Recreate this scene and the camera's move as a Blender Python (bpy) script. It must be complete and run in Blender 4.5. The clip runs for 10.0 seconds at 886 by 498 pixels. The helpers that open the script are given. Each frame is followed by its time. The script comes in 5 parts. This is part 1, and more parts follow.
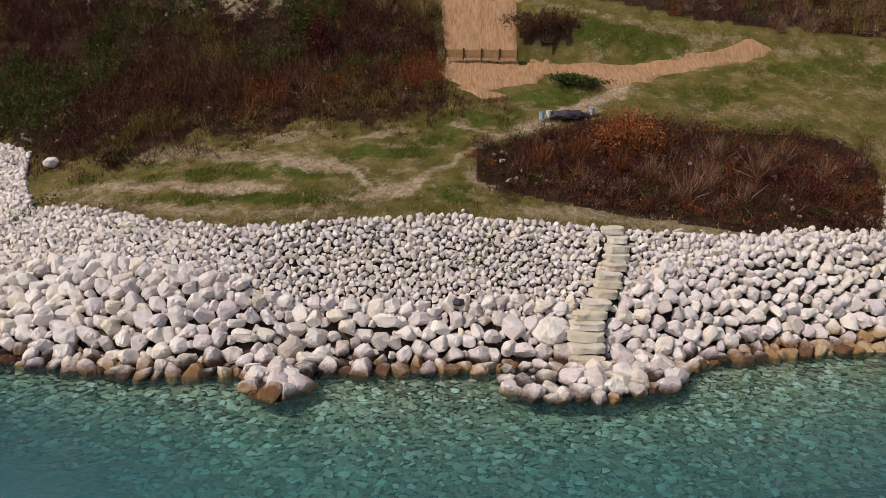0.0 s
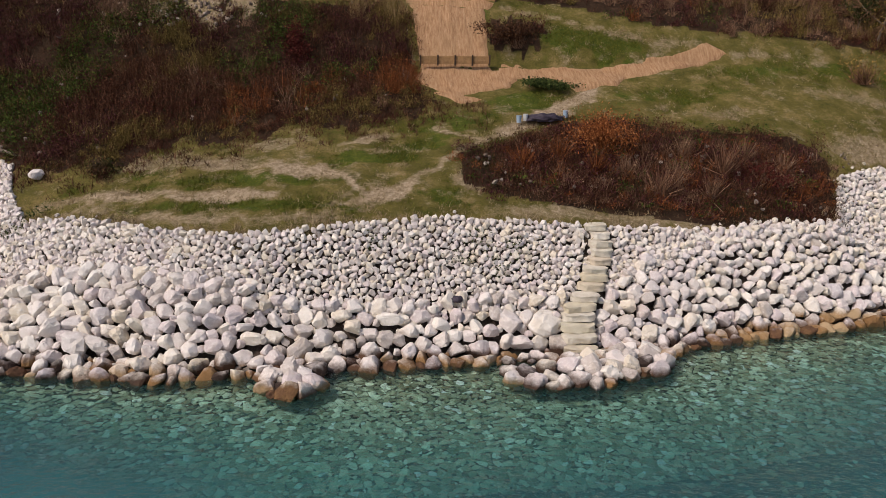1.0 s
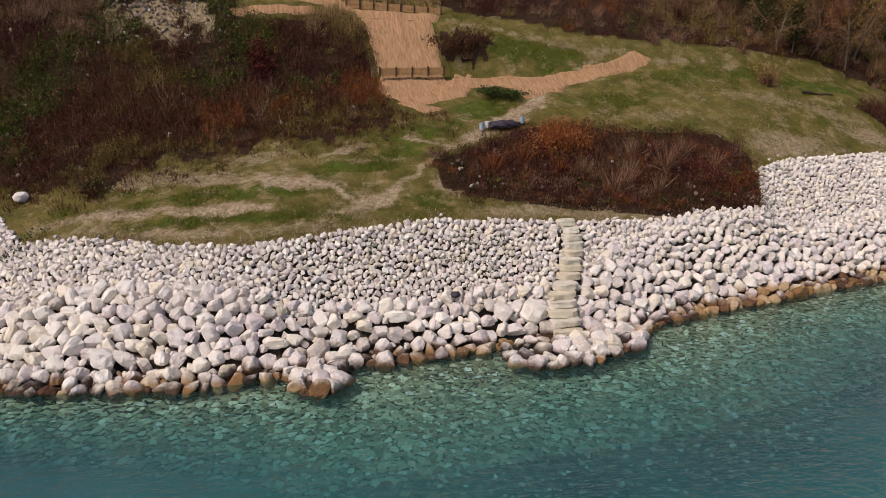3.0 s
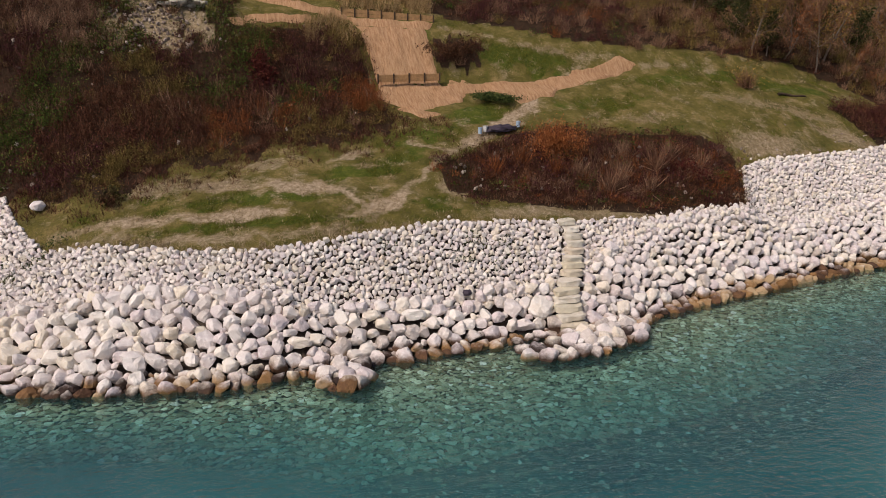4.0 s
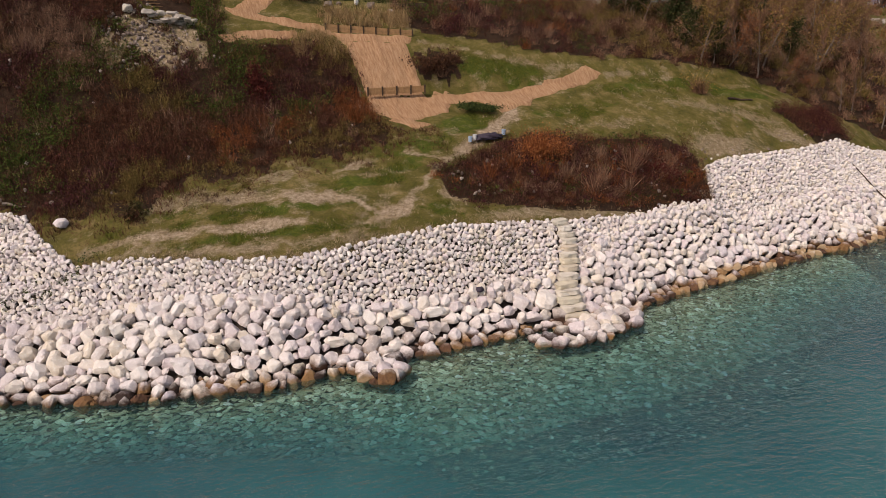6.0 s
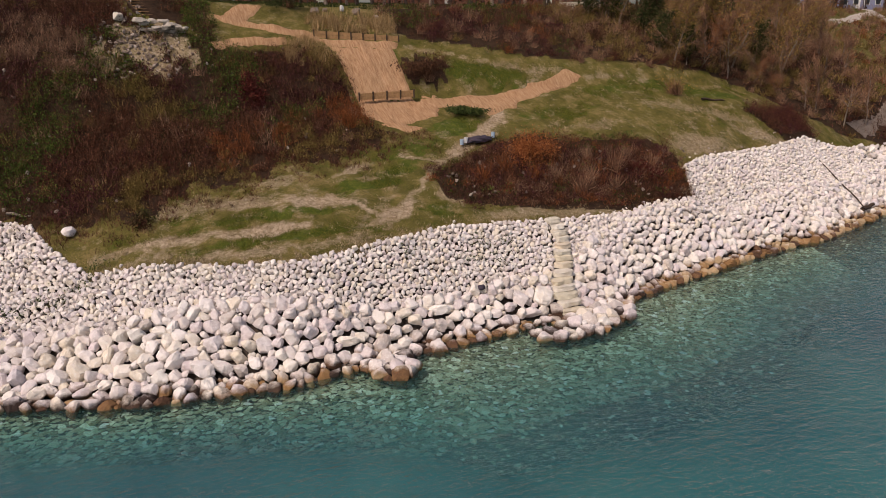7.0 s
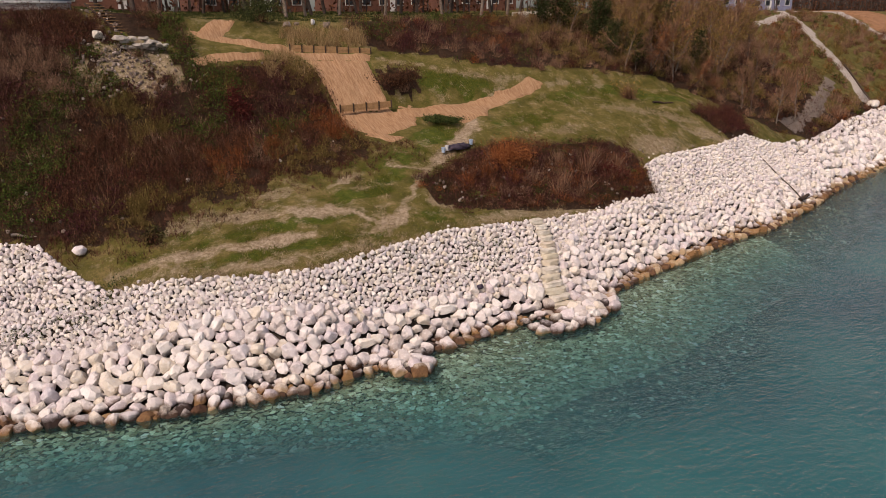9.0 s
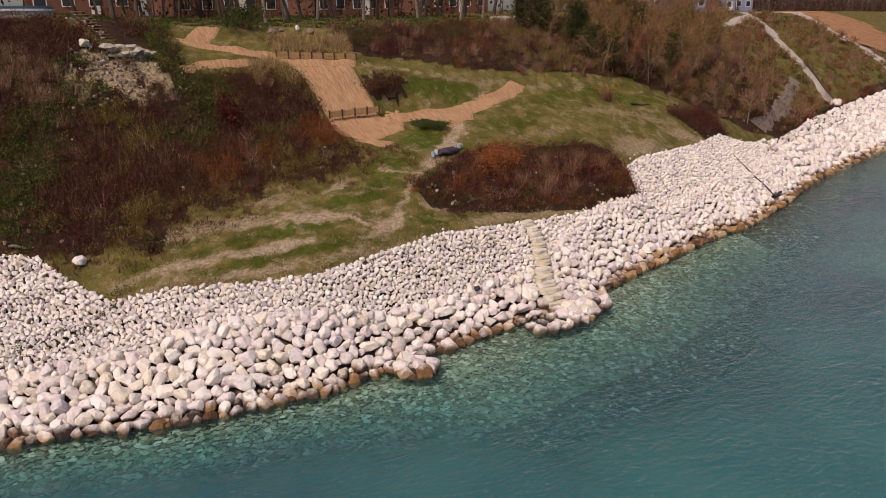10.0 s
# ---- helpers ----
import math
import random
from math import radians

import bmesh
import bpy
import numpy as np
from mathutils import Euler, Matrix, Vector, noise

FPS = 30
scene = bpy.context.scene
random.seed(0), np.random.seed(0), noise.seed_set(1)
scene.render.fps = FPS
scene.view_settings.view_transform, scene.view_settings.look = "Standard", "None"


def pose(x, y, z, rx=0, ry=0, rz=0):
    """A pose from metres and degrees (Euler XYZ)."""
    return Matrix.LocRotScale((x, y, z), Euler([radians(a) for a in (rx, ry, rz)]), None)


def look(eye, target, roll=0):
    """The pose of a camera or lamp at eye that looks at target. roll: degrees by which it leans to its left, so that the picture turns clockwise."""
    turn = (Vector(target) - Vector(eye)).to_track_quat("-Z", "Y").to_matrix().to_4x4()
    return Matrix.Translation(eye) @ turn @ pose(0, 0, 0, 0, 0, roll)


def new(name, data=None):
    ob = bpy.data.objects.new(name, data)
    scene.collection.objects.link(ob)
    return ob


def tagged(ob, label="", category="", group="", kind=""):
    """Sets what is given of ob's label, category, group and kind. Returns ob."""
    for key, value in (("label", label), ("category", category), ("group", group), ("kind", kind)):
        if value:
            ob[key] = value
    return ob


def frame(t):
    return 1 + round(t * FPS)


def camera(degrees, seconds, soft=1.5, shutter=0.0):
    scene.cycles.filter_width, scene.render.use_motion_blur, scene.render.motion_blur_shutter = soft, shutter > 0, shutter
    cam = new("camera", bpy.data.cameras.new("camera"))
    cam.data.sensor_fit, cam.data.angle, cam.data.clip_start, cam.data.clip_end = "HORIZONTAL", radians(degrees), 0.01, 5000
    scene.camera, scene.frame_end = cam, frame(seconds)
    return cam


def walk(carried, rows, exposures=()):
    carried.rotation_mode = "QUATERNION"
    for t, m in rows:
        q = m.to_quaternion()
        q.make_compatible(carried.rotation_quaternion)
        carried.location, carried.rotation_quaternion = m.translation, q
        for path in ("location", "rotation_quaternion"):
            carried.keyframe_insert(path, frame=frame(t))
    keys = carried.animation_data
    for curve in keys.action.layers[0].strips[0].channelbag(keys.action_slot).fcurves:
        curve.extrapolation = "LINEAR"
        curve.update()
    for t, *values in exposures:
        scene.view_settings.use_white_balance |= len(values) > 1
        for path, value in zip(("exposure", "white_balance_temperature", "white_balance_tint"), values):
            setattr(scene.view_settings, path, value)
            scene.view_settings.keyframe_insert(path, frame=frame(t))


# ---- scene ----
cam = camera(61.5, 10.0, 0.6)
PATH = [
    (0, (-0.073, 0.074, 11.65), (-0.072, 1.99, 11.075), 1.8),
    (0.5, (-1.111, -0.55, 11.775), (-1.035, 1.365, 11.205), 1.5),
    (1, (-2.199, -1.132, 11.951), (-2.045, 0.779, 11.382), 1.4),
    (1.5, (-3.264, -1.669, 12.135), (-3.034, 0.234, 11.566), 1.1),
    (2, (-4.361, -2.157, 12.364), (-4.057, -0.264, 11.793), 0.9),
    (2.5, (-5.507, -2.646, 12.579), (-5.133, -0.766, 12.008), 0.8),
    (4, (-8.874, -4.081, 13.238), (-8.361, -2.234, 12.668), 0.4),
    (4.5, (-9.993, -4.474, 13.423), (-9.435, -2.639, 12.855), 0.2),
    (5, (-11.119, -4.845, 13.612), (-10.517, -3.024, 13.046), 0.1),
    (5.5, (-12.258, -5.171, 13.799), (-11.613, -3.364, 13.235), -0.0),
    (7, (-15.711, -5.89, 14.438), (-14.929, -4.138, 13.872), -0.5),
    (7.5, (-16.826, -6.066, 14.633), (-16.0, -4.334, 14.068), -0.7),
    (8, (-17.935, -6.179, 14.868), (-17.064, -4.47, 14.303), -0.8),
    (8.5, (-19.036, -6.228, 15.108), (-18.123, -4.542, 14.541), -1.0),
    (9, (-20.068, -6.221, 15.346), (-19.115, -4.557, 14.778), -1.2),
    (9.5, (-21.024, -6.114, 15.57), (-20.031, -4.474, 15.001), -1.4),
    (10, (-21.877, -5.987, 15.756), (-20.847, -4.37, 15.187), -1.5),
]
walk(cam, [(t, look(eye, target, roll)) for t, eye, target, roll in PATH],
     [(0.0, -0.03, 6500, 15), (5.0, -0.01, 6650, 18), (10.0, 0.01, 6900, 23)])


# ---------------------------------------------------------------- the lie of the land
# lines over x: water's edge, top of the stones, lower bank, foot and brow of the bluff
#        x:   -300   -60    -35    -24    -19    -14     -6      5     14     22     31     41     55     75    110    400
TX = np.array([-300, -60, -35, -24, -19, -14, -6, 5, 14, 22, 31, 41, 55, 75, 110, 400])
WX = np.array([-300, -60, -35, -24, -19, -15.7, -12.7, -9.8, -7, -5, -2, 2, 5, 8.75, 10.5, 12.6, 17.5, 21, 26, 30, 39, 47, 60, 75, 110, 400])
YW = np.array([80, 34, 29, 26.9, 25.2, 23.85, 23.5, 23.05, 23.4, 23.95, 23.95, 24.35, 24.4, 25.05, 25.7, 26.3, 27.4, 28.25, 29.15, 29.65, 32.4, 35.5, 39.0, 42.1, 51.5, 130])      # water's edge
CX = np.array([-300, -60, -35, -24, -21.5, -19.8, -18.8, -17.4, -14.8, -11, -8, -4.5, 0, 6, 12, 18.7, 20.0, 22, 31, 36, 41, 49, 62, 75, 97, 400])
YC = np.array([92, 46, 41, 38.2, 36.5, 35.1, 32.6, 30.4, 29.45, 28.05, 27.5, 28.0, 28.85, 29.05, 29.75, 30.75, 33.4, 34.3, 35.9, 37.6, 38.0, 39.8, 44.6, 49.0, 55.4, 142])      # top of the stones
ZC = np.array([4, 4, 4.6, 5.2, 5.2, 5.1, 4.4, 3.6, 4.0, 3.9, 3.85, 4.1, 4.3, 3.9, 3.5, 3.4, 5.2, 5.5, 5.5, 5.6, 4.3, 3.7, 4.1, 4.2, 4.2, 4.2])
YB = np.array([96, 50, 44.5, 40.0, 38.2, 36.3, 36.0, 35.6, 34.6, 37.0, 40.0, 41.0, 44.0, 50.0, 60, 143])      # top of the lower bank
ZB = np.array([5, 5.5, 6.3, 6.7, 6.8, 6.6, 6.9, 7.1, 6.7, 7.5, 8.5, 6.6, 4.8, 4.6, 4.6, 4.6])
YF = np.array([100, 54, 47, 43.0, 42.5, 42.3, 42.3, 42.6, 42.8, 43.0, 43.5, 44.0, 45.5, 51.0, 61, 144])        # foot of the bluff
ZF = np.array([7, 7.5, 8.5, 9.4, 9.5, 9.6, 9.7, 9.7, 10.2, 10.6, 9.9, 8.2, 5.6, 5.0, 5.0, 5.0])
YT = np.array([112, 64, 55, 52.0, 51.6, 51.4, 51.4, 51.8, 52.5, 53.5, 55.0, 59.0, 67, 77, 88, 175])            # brow of the bluff
ZT = np.array([16.5, 16.8, 17.0, 17.0, 17.0, 16.9, 16.2, 16.0, 16.0, 16.0, 16.0, 16.2, 16.6, 17, 17, 17])
def height(x, y):
    x, y = np.asarray(x, float), np.asarray(y, float)
    w = np.interp(x, WX, YW)
    b, zb, f, zf, t, zt = (np.interp(x, TX, a) for a in (YB, ZB, YF, ZF, YT, ZT))
    c, zc = np.interp(x, CX, YC), np.interp(x, CX, ZC)
    d = w - y
    bed = -0.35 - np.interp(x, [-14, -9, -5, 10, 17, 40], [0.34, 0.26, 0.145, 0.15, 0.20, 0.28]) * np.minimum(d, 16) - 0.07 * np.clip(d - 16, 0, 120)
    rock = -0.35 + (zc + 0.35) * np.clip((y - w) / (c - w), 0, 1)
    lawn = zc + (zb - zc) * np.clip((y - c) / (b - c), 0, 1) + (zf - zb) * np.clip((y - b) / (f - b), 0, 1)
    s = np.clip((y - f) / (t - f), 0, 1)
    bluff = zf + (zt - zf) * s ** 0.75 + 0.045 * np.clip(y - t, 0, 40)
    return np.where(y < w, bed, np.where(y < c, rock, np.where(y < f, lawn, bluff)))

# ---------------------------------------------------------------- light
world = bpy.data.worlds.new("sky")
scene.world = world
world.use_nodes = True
SUN_EL, SUN_AZ = 50.0, -120.0          # height above the horizon; compass turn from +y, clockwise
wn = world.node_tree.nodes
sky = wn.new("ShaderNodeTexSky")
sky.sky_type = "NISHITA"
sky.sun_disc = False
sky.sun_elevation, sky.sun_rotation = radians(SUN_EL), radians(SUN_AZ)
sky.air_density, sky.dust_density, sky.ozone_density = 1.0, 3.0, 1.0
wn["Background"].inputs["Strength"].default_value = 0.095
world.node_tree.links.new(sky.outputs[0], wn["Background"].inputs["Color"])
sun = new("sun", bpy.data.lights.new("sun", "SUN"))
sun.data.energy, sun.data.angle, sun.data.color = 2.65, radians(5), (1.0, 0.91, 0.80)
a, e = radians(SUN_AZ), radians(SUN_EL)
sun.matrix_world = look((60 * math.sin(a) * math.cos(e), 60 * math.cos(a) * math.cos(e), 60 * math.sin(e)), (0, 0, 0))


# ---------------------------------------------------------------- materials
class Nodes:
    """Shortcuts for building one node material."""

    def __init__(self, name, rough=0.85, spec=0.25):
        self.mat = bpy.data.materials.new(name)
        self.mat.use_nodes = True
        self.nt = self.mat.node_tree
        self.bsdf = self.nt.nodes["Principled BSDF"]
        self.bsdf.inputs["Roughness"].default_value = rough
        self.bsdf.inputs["Specular IOR Level"].default_value = spec
        self.geo = self.nt.nodes.new("ShaderNodeNewGeometry")

    def put(self, value, socket):
        if isinstance(value, bpy.types.NodeSocket):
            self.nt.links.new(value, socket)
        elif isinstance(value, tuple) and len(value) == 3 and socket.type == "RGBA":
            socket.default_value = (*value, 1)
        else:
            socket.default_value = value

    def pos(self, sx=1, sy=1, sz=1):
        n = self.nt.nodes.new("ShaderNodeMapping")
        self.put(self.geo.outputs["Position"], n.inputs["Vector"])
        n.inputs["Scale"].default_value = (sx, sy, sz)
        return n.outputs[0]

    def noise(self, scale, detail=4, rough=0.6, vec=None):
        n = self.nt.nodes.new("ShaderNodeTexNoise")
        self.put(vec or self.geo.outputs["Position"], n.inputs["Vector"])
        n.inputs["Scale"].default_value, n.inputs["Detail"].default_value, n.inputs["Roughness"].default_value = scale, detail, rough
        return n.outputs[0]

    def voronoi(self, scale, feature="F1", vec=None):
        n = self.nt.nodes.new("ShaderNodeTexVoronoi")
        n.feature = feature
        self.put(vec or self.geo.outputs["Position"], n.inputs["Vector"])
        n.inputs["Scale"].default_value = scale
        return n.outputs["Distance"]

    def ramp(self, fac, *stops):
        n = self.nt.nodes.new("ShaderNodeValToRGB")
        self.put(fac, n.inputs[0])
        el = n.color_ramp.elements
        while len(el) < len(stops):
            el.new(0.5)
        for k, (p, c) in zip(el, stops):
            k.position, k.color = p, (*c, 1) if isinstance(c, tuple) else (c, c, c, 1)
        return n.outputs[0]

    def mix(self, fac, a, b, how="MIX"):
        n = self.nt.nodes.new("ShaderNodeMix")
        n.data_type, n.blend_type = "RGBA", how
        self.put(fac, n.inputs[0]), self.put(a, n.inputs[6]), self.put(b, n.inputs[7])
        return n.outputs[2]

    def math(self, op, a, b=0.0):
        n = self.nt.nodes.new("ShaderNodeMath")
        n.operation = op
        self.put(a, n.inputs[0]), self.put(b, n.inputs[1])
        return n.outputs[0]

    def attr(self, name):
        n = self.nt.nodes.new("ShaderNodeAttribute")
        n.attribute_name = name
        return n

    def height(self):
        n = self.nt.nodes.new("ShaderNodeSeparateXYZ")
        self.put(self.geo.outputs["Position"], n.inputs[0])
        return n.outputs[2]

    def island(self):
        return self.geo.outputs["Random Per Island"]

    def random(self):
        return self.nt.nodes.new("ShaderNodeObjectInfo").outputs["Random"]

    def done(self, colour, bump=None, strength=0.3, distance=0.02):
        self.put(colour, self.bsdf.inputs["Base Color"])
        if bump is not None:
            n = self.nt.nodes.new("ShaderNodeBump")
            n.inputs["Strength"].default_value, n.inputs["Distance"].default_value = strength, distance
            self.put(bump, n.inputs["Height"])
            self.put(n.outputs[0], self.bsdf.inputs["Normal"])
        return self.mat


def stone_material(name, by_object):
    """Pale limestone: cream, pinkish and grey blocks, stained brown where the lake wets them."""
    n = Nodes(name, 0.9, 0.2)
    rnd = n.random() if by_object else n.island()
    base = n.ramp(rnd, (0.0, (0.52, 0.45, 0.40)), (0.2, (0.80, 0.73, 0.67)), (0.4, (0.66, 0.57, 0.56)), (0.6, (0.87, 0.82, 0.75)),
                  (0.8, (0.76, 0.67, 0.53)), (0.9, (0.84, 0.77, 0.70)), (1.0, (0.61, 0.56, 0.57)))
    base = n.mix(n.ramp(n.noise(3.5, 8, 0.7), (0.48, 0.0), (0.8, 0.4)), base, (0.44, 0.37, 0.31))
    base = n.mix(n.ramp(n.noise(11, 7, 0.8), (0.58, 0.0), (0.75, 0.4)), base, (0.36, 0.30, 0.25))
    base = n.mix(n.ramp(n.noise(6, 6, 0.75), (0.50, 0.0), (0.68, 0.6)), base, (0.91, 0.88, 0.83))
    base = n.mix(n.ramp(n.noise(0.9, 3), (0.58, 0.0), (0.75, 0.35)), base, (0.50, 0.39, 0.24))
    own = n.math("FRACT", n.math("MULTIPLY", rnd, 17.3))
    level = n.math("SUBTRACT", n.height(), n.math("MULTIPLY", n.math("POWER", own, 2.0), 0.34))
    level = n.math("ADD", level, n.math("MULTIPLY", n.math("SUBTRACT", n.noise(2.2, 6, 0.75), 0.5), 0.6))
    sep = n.nt.nodes.new("ShaderNodeSeparateXYZ")
    n.put(n.geo.outputs["Position"], sep.inputs[0])
    east = n.ramp(n.math("MULTIPLY", sep.outputs[0], 0.05), (0.40, 0.0), (0.7, 1.0))
    level = n.math("SUBTRACT", level, n.math("MULTIPLY", east, 0.18))
    wet = n.ramp(level, (0.0, 0.97), (0.11, 0.72), (0.30, 0.0))
    other = n.math("FRACT", n.math("MULTIPLY", rnd, 41.7))
    stain = n.ramp(n.math("ADD", n.math("MULTIPLY", other, 0.7), n.math("ADD", n.math("MULTIPLY", n.noise(3.0, 6, 0.7), 0.4), n.math("MULTIPLY", east, 0.24))),
                   (0.26, (0.026, 0.012, 0.007)), (0.54, (0.10, 0.044, 0.018)), (0.76, (0.27, 0.142, 0.048)), (0.98, (0.44, 0.31, 0.17)))
    base = n.mix(wet, base, stain)
    relief = n.math("ADD", n.noise(3, 8, 0.7), n.math("MULTIPLY", n.noise(13, 5, 0.7), 0.3))
    return n.done(base, relief, 0.9, 0.13)


STONE = stone_material("limestone", True)
STONE_PILE = stone_material("limestone_pile", False)


def plant_material(name, *stops, patch=None, rough=0.9):
    """Leaves or stalks: each one a shade of its own, in drifts that change every few metres."""
    n = Nodes(name, rough, 0.1)
    col = n.ramp(n.island(), *stops)
    if patch:
        col = n.mix(n.ramp(n.noise(patch[0], 2), (patch[1], 0.0), (patch[2], 1.0)), col, n.ramp(n.island(), (0.0, patch[3]), (1.0, patch[4])))
    n.bsdf.inputs["Roughness"].default_value = rough
    return n.done(col)


def plain_material(name, colour, rough=0.6, grain=0.25, scale=9.0, metal=0.0, spec=0.3):
    n = Nodes(name, rough, spec)
    n.bsdf.inputs["Metallic"].default_value = metal
    dark = tuple(c * (1 - grain) for c in colour)
    return n.done(n.mix(n.ramp(n.noise(scale, 6), (0.35, 0.0), (0.7, 1.0)), colour, dark), n.noise(scale * 3, 4), 0.15, 0.01)


def ground_material():
    """Lake bed, soil under the stones with the shade of their gaps in its colour, autumn grass, bare dirt and leaf
    litter, by masks on the sheet.
    """
    n = Nodes("ground", 0.95, 0.1)
    masks = n.attr("cover")
    sep = n.nt.nodes.new("ShaderNodeSeparateColor")
    n.put(masks.outputs["Color"], sep.inputs[0])
    bare, brush, stony = sep.outputs[0], sep.outputs[1], sep.outputs[2]
    green = n.ramp(n.noise(0.9, 6, 0.7), (0.32, (0.068, 0.066, 0.013)), (0.52, (0.148, 0.122, 0.032)), (0.70, (0.28, 0.20, 0.086)))
    lush = n.ramp(n.noise(2.1, 6, 0.7), (0.32, (0.040, 0.062, 0.007)), (0.55, (0.088, 0.108, 0.014)), (0.75, (0.165, 0.158, 0.035)))
    soft = n.math("ADD", masks.outputs["Alpha"], n.math("MULTIPLY", n.math("SUBTRACT", n.noise(1.6, 7, 0.75), 0.5), 1.3))
    green = n.mix(n.ramp(soft, (0.30, 0.0), (0.62, 1.0)), green, lush)
    green = n.mix(n.ramp(n.noise(12, 5, 0.7), (0.40, 0.0), (0.7, 0.55)), green, (0.040, 0.036, 0.014))
    dirt = n.ramp(n.noise(5, 8, 0.75), (0.3, (0.16, 0.115, 0.065)), (0.52, (0.36, 0.275, 0.18)), (0.72, (0.58, 0.475, 0.345)))
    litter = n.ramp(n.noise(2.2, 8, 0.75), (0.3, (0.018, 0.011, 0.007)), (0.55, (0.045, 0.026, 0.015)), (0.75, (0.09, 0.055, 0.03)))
    wild = n.ramp(n.math("ADD", n.math("MULTIPLY", bare, 1.25), n.math("MULTIPLY", n.math("SUBTRACT", n.noise(1.0, 8, 0.8, n.pos(3.4, 4.6, 3.0)), 0.5), 1.9)), (0.30, 0.0), (0.85, 1.0))
    col = n.mix(wild, green, dirt)
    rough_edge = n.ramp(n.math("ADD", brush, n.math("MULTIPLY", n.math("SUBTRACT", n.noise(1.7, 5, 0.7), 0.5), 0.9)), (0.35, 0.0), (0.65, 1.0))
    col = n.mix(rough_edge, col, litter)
    bed = n.ramp(n.voronoi(2.6), (0.0, (0.22, 0.22, 0.165)), (0.35, (0.13, 0.135, 0.10)), (0.6, (0.06, 0.065, 0.05)))
    # above water the soil is painted darker, as shade in the stones' gaps
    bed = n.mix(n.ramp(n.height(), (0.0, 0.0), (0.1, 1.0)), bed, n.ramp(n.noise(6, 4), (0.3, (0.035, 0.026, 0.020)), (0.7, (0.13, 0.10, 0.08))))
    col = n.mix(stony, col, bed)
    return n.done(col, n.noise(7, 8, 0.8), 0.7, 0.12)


def straw_material():
    n = Nodes("straw_blanket", 0.95, 0.1)
    run = n.noise(1.0, 8, 0.7, n.pos(9, 1.2, 1.2))
    col = n.ramp(run, (0.3, (0.23, 0.125, 0.060)), (0.5, (0.42, 0.245, 0.130)), (0.72, (0.56, 0.365, 0.215)))
    col = n.mix(n.ramp(n.noise(0.6, 3), (0.45, 0.0), (0.75, 0.45)), col, (0.44, 0.285, 0.155))
    col = n.mix(n.ramp(n.noise(26, 3), (0.5, 0.0), (0.75, 0.6)), col, (0.22, 0.115, 0.05))
    return n.done(col, n.math("ADD", run, n.noise(30, 4)), 0.8, 0.06)


def water_material():
    """Clear lake water: gloss by Fresnel over a sheet that the bed shows through, the deeper the bluer."""
    n = Nodes("lake_water", 0.06)
    nt = n.nt
    depth = n.attr("depth").outputs["Fac"]
    clear = nt.nodes.new("ShaderNodeBsdfTransparent")
    body = nt.nodes.new("ShaderNodeBsdfDiffuse")
    gloss = nt.nodes.new("ShaderNodeBsdfGlossy")
    gloss.inputs["Roughness"].default_value = 0.12
    n.put(n.ramp(depth, (0.0, (0.98, 0.99, 0.96)), (0.15, (0.82, 0.98, 0.94)), (0.4, (0.48, 0.89, 0.88)), (1.0, (0.20, 0.64, 0.70))), clear.inputs["Color"])
    patch = n.noise(0.05, 3)
    deep = n.mix(n.ramp(patch, (0.4, 0.0), (0.65, 1.0)), (0.029, 0.134, 0.137), (0.014, 0.070, 0.092))
    n.put(n.mix(n.ramp(depth, (0.12, 1.0), (0.55, 0.0)), deep, (0.068, 0.215, 0.195)), body.inputs["Color"])
    murk = nt.nodes.new("ShaderNodeMixShader")
    n.put(n.ramp(depth, (0.0, 0.01), (0.22, 0.14), (0.45, 0.58), (0.72, 0.95)), murk.inputs[0])
    n.put(clear.outputs[0], murk.inputs[1]), n.put(body.outputs[0], murk.inputs[2])
    wave = n.math("ADD", n.noise(1.0, 5, 0.62, n.pos(0.8, 1.7, 1)), n.math("MULTIPLY", n.noise(1.0, 4, 0.65, n.pos(2.6, 4.6, 1)), 0.75))
    bump = nt.nodes.new("ShaderNodeBump")
    bump.inputs["Strength"].default_value, bump.inputs["Distance"].default_value = 0.8, 0.19
    n.put(wave, bump.inputs["Height"])
    fres = nt.nodes.new("ShaderNodeFresnel")
    fres.inputs["IOR"].default_value = 1.33
    for node in (gloss, fres):
        n.put(bump.outputs[0], node.inputs["Normal"])
    top = nt.nodes.new("ShaderNodeMixShader")
    n.put(fres.outputs[0], top.inputs[0]), n.put(murk.outputs[0], top.inputs[1]), n.put(gloss.outputs[0], top.inputs[2])
    n.put(top.outputs[0], nt.nodes["Material Output"].inputs["Surface"])
    nt.nodes.remove(n.bsdf)
    return n.mat


GROUND, STRAW, WATER = ground_material(), straw_material(), water_material()
BED_STONE = (lambda n: n.done(n.mix(n.ramp(n.noise(3, 5), (0.5, 0.0), (0.8, 0.5)),
             n.ramp(n.island(), (0.0, (0.216, 0.217, 0.137)), (0.4, (0.416, 0.420, 0.294)), (0.8, (0.632, 0.644, 0.496)), (0.95, (0.862, 0.899, 0.747)), (1.0, (0.920, 0.920, 0.920))), (0.144, 0.165, 0.101)), n.noise(9, 5), 0.4, 0.04))(Nodes("bed_stone", 0.9, 0.1))
GRASS = plant_material("grass", (0.0, (0.063, 0.081, 0.010)), (0.5, (0.113, 0.125, 0.018)), (1.0, (0.190, 0.167, 0.036)))
DRYGRASS = plant_material("dry_grass", (0.0, (0.180, 0.127, 0.063)), (0.6, (0.336, 0.254, 0.143)), (1.0, (0.504, 0.401, 0.252)))
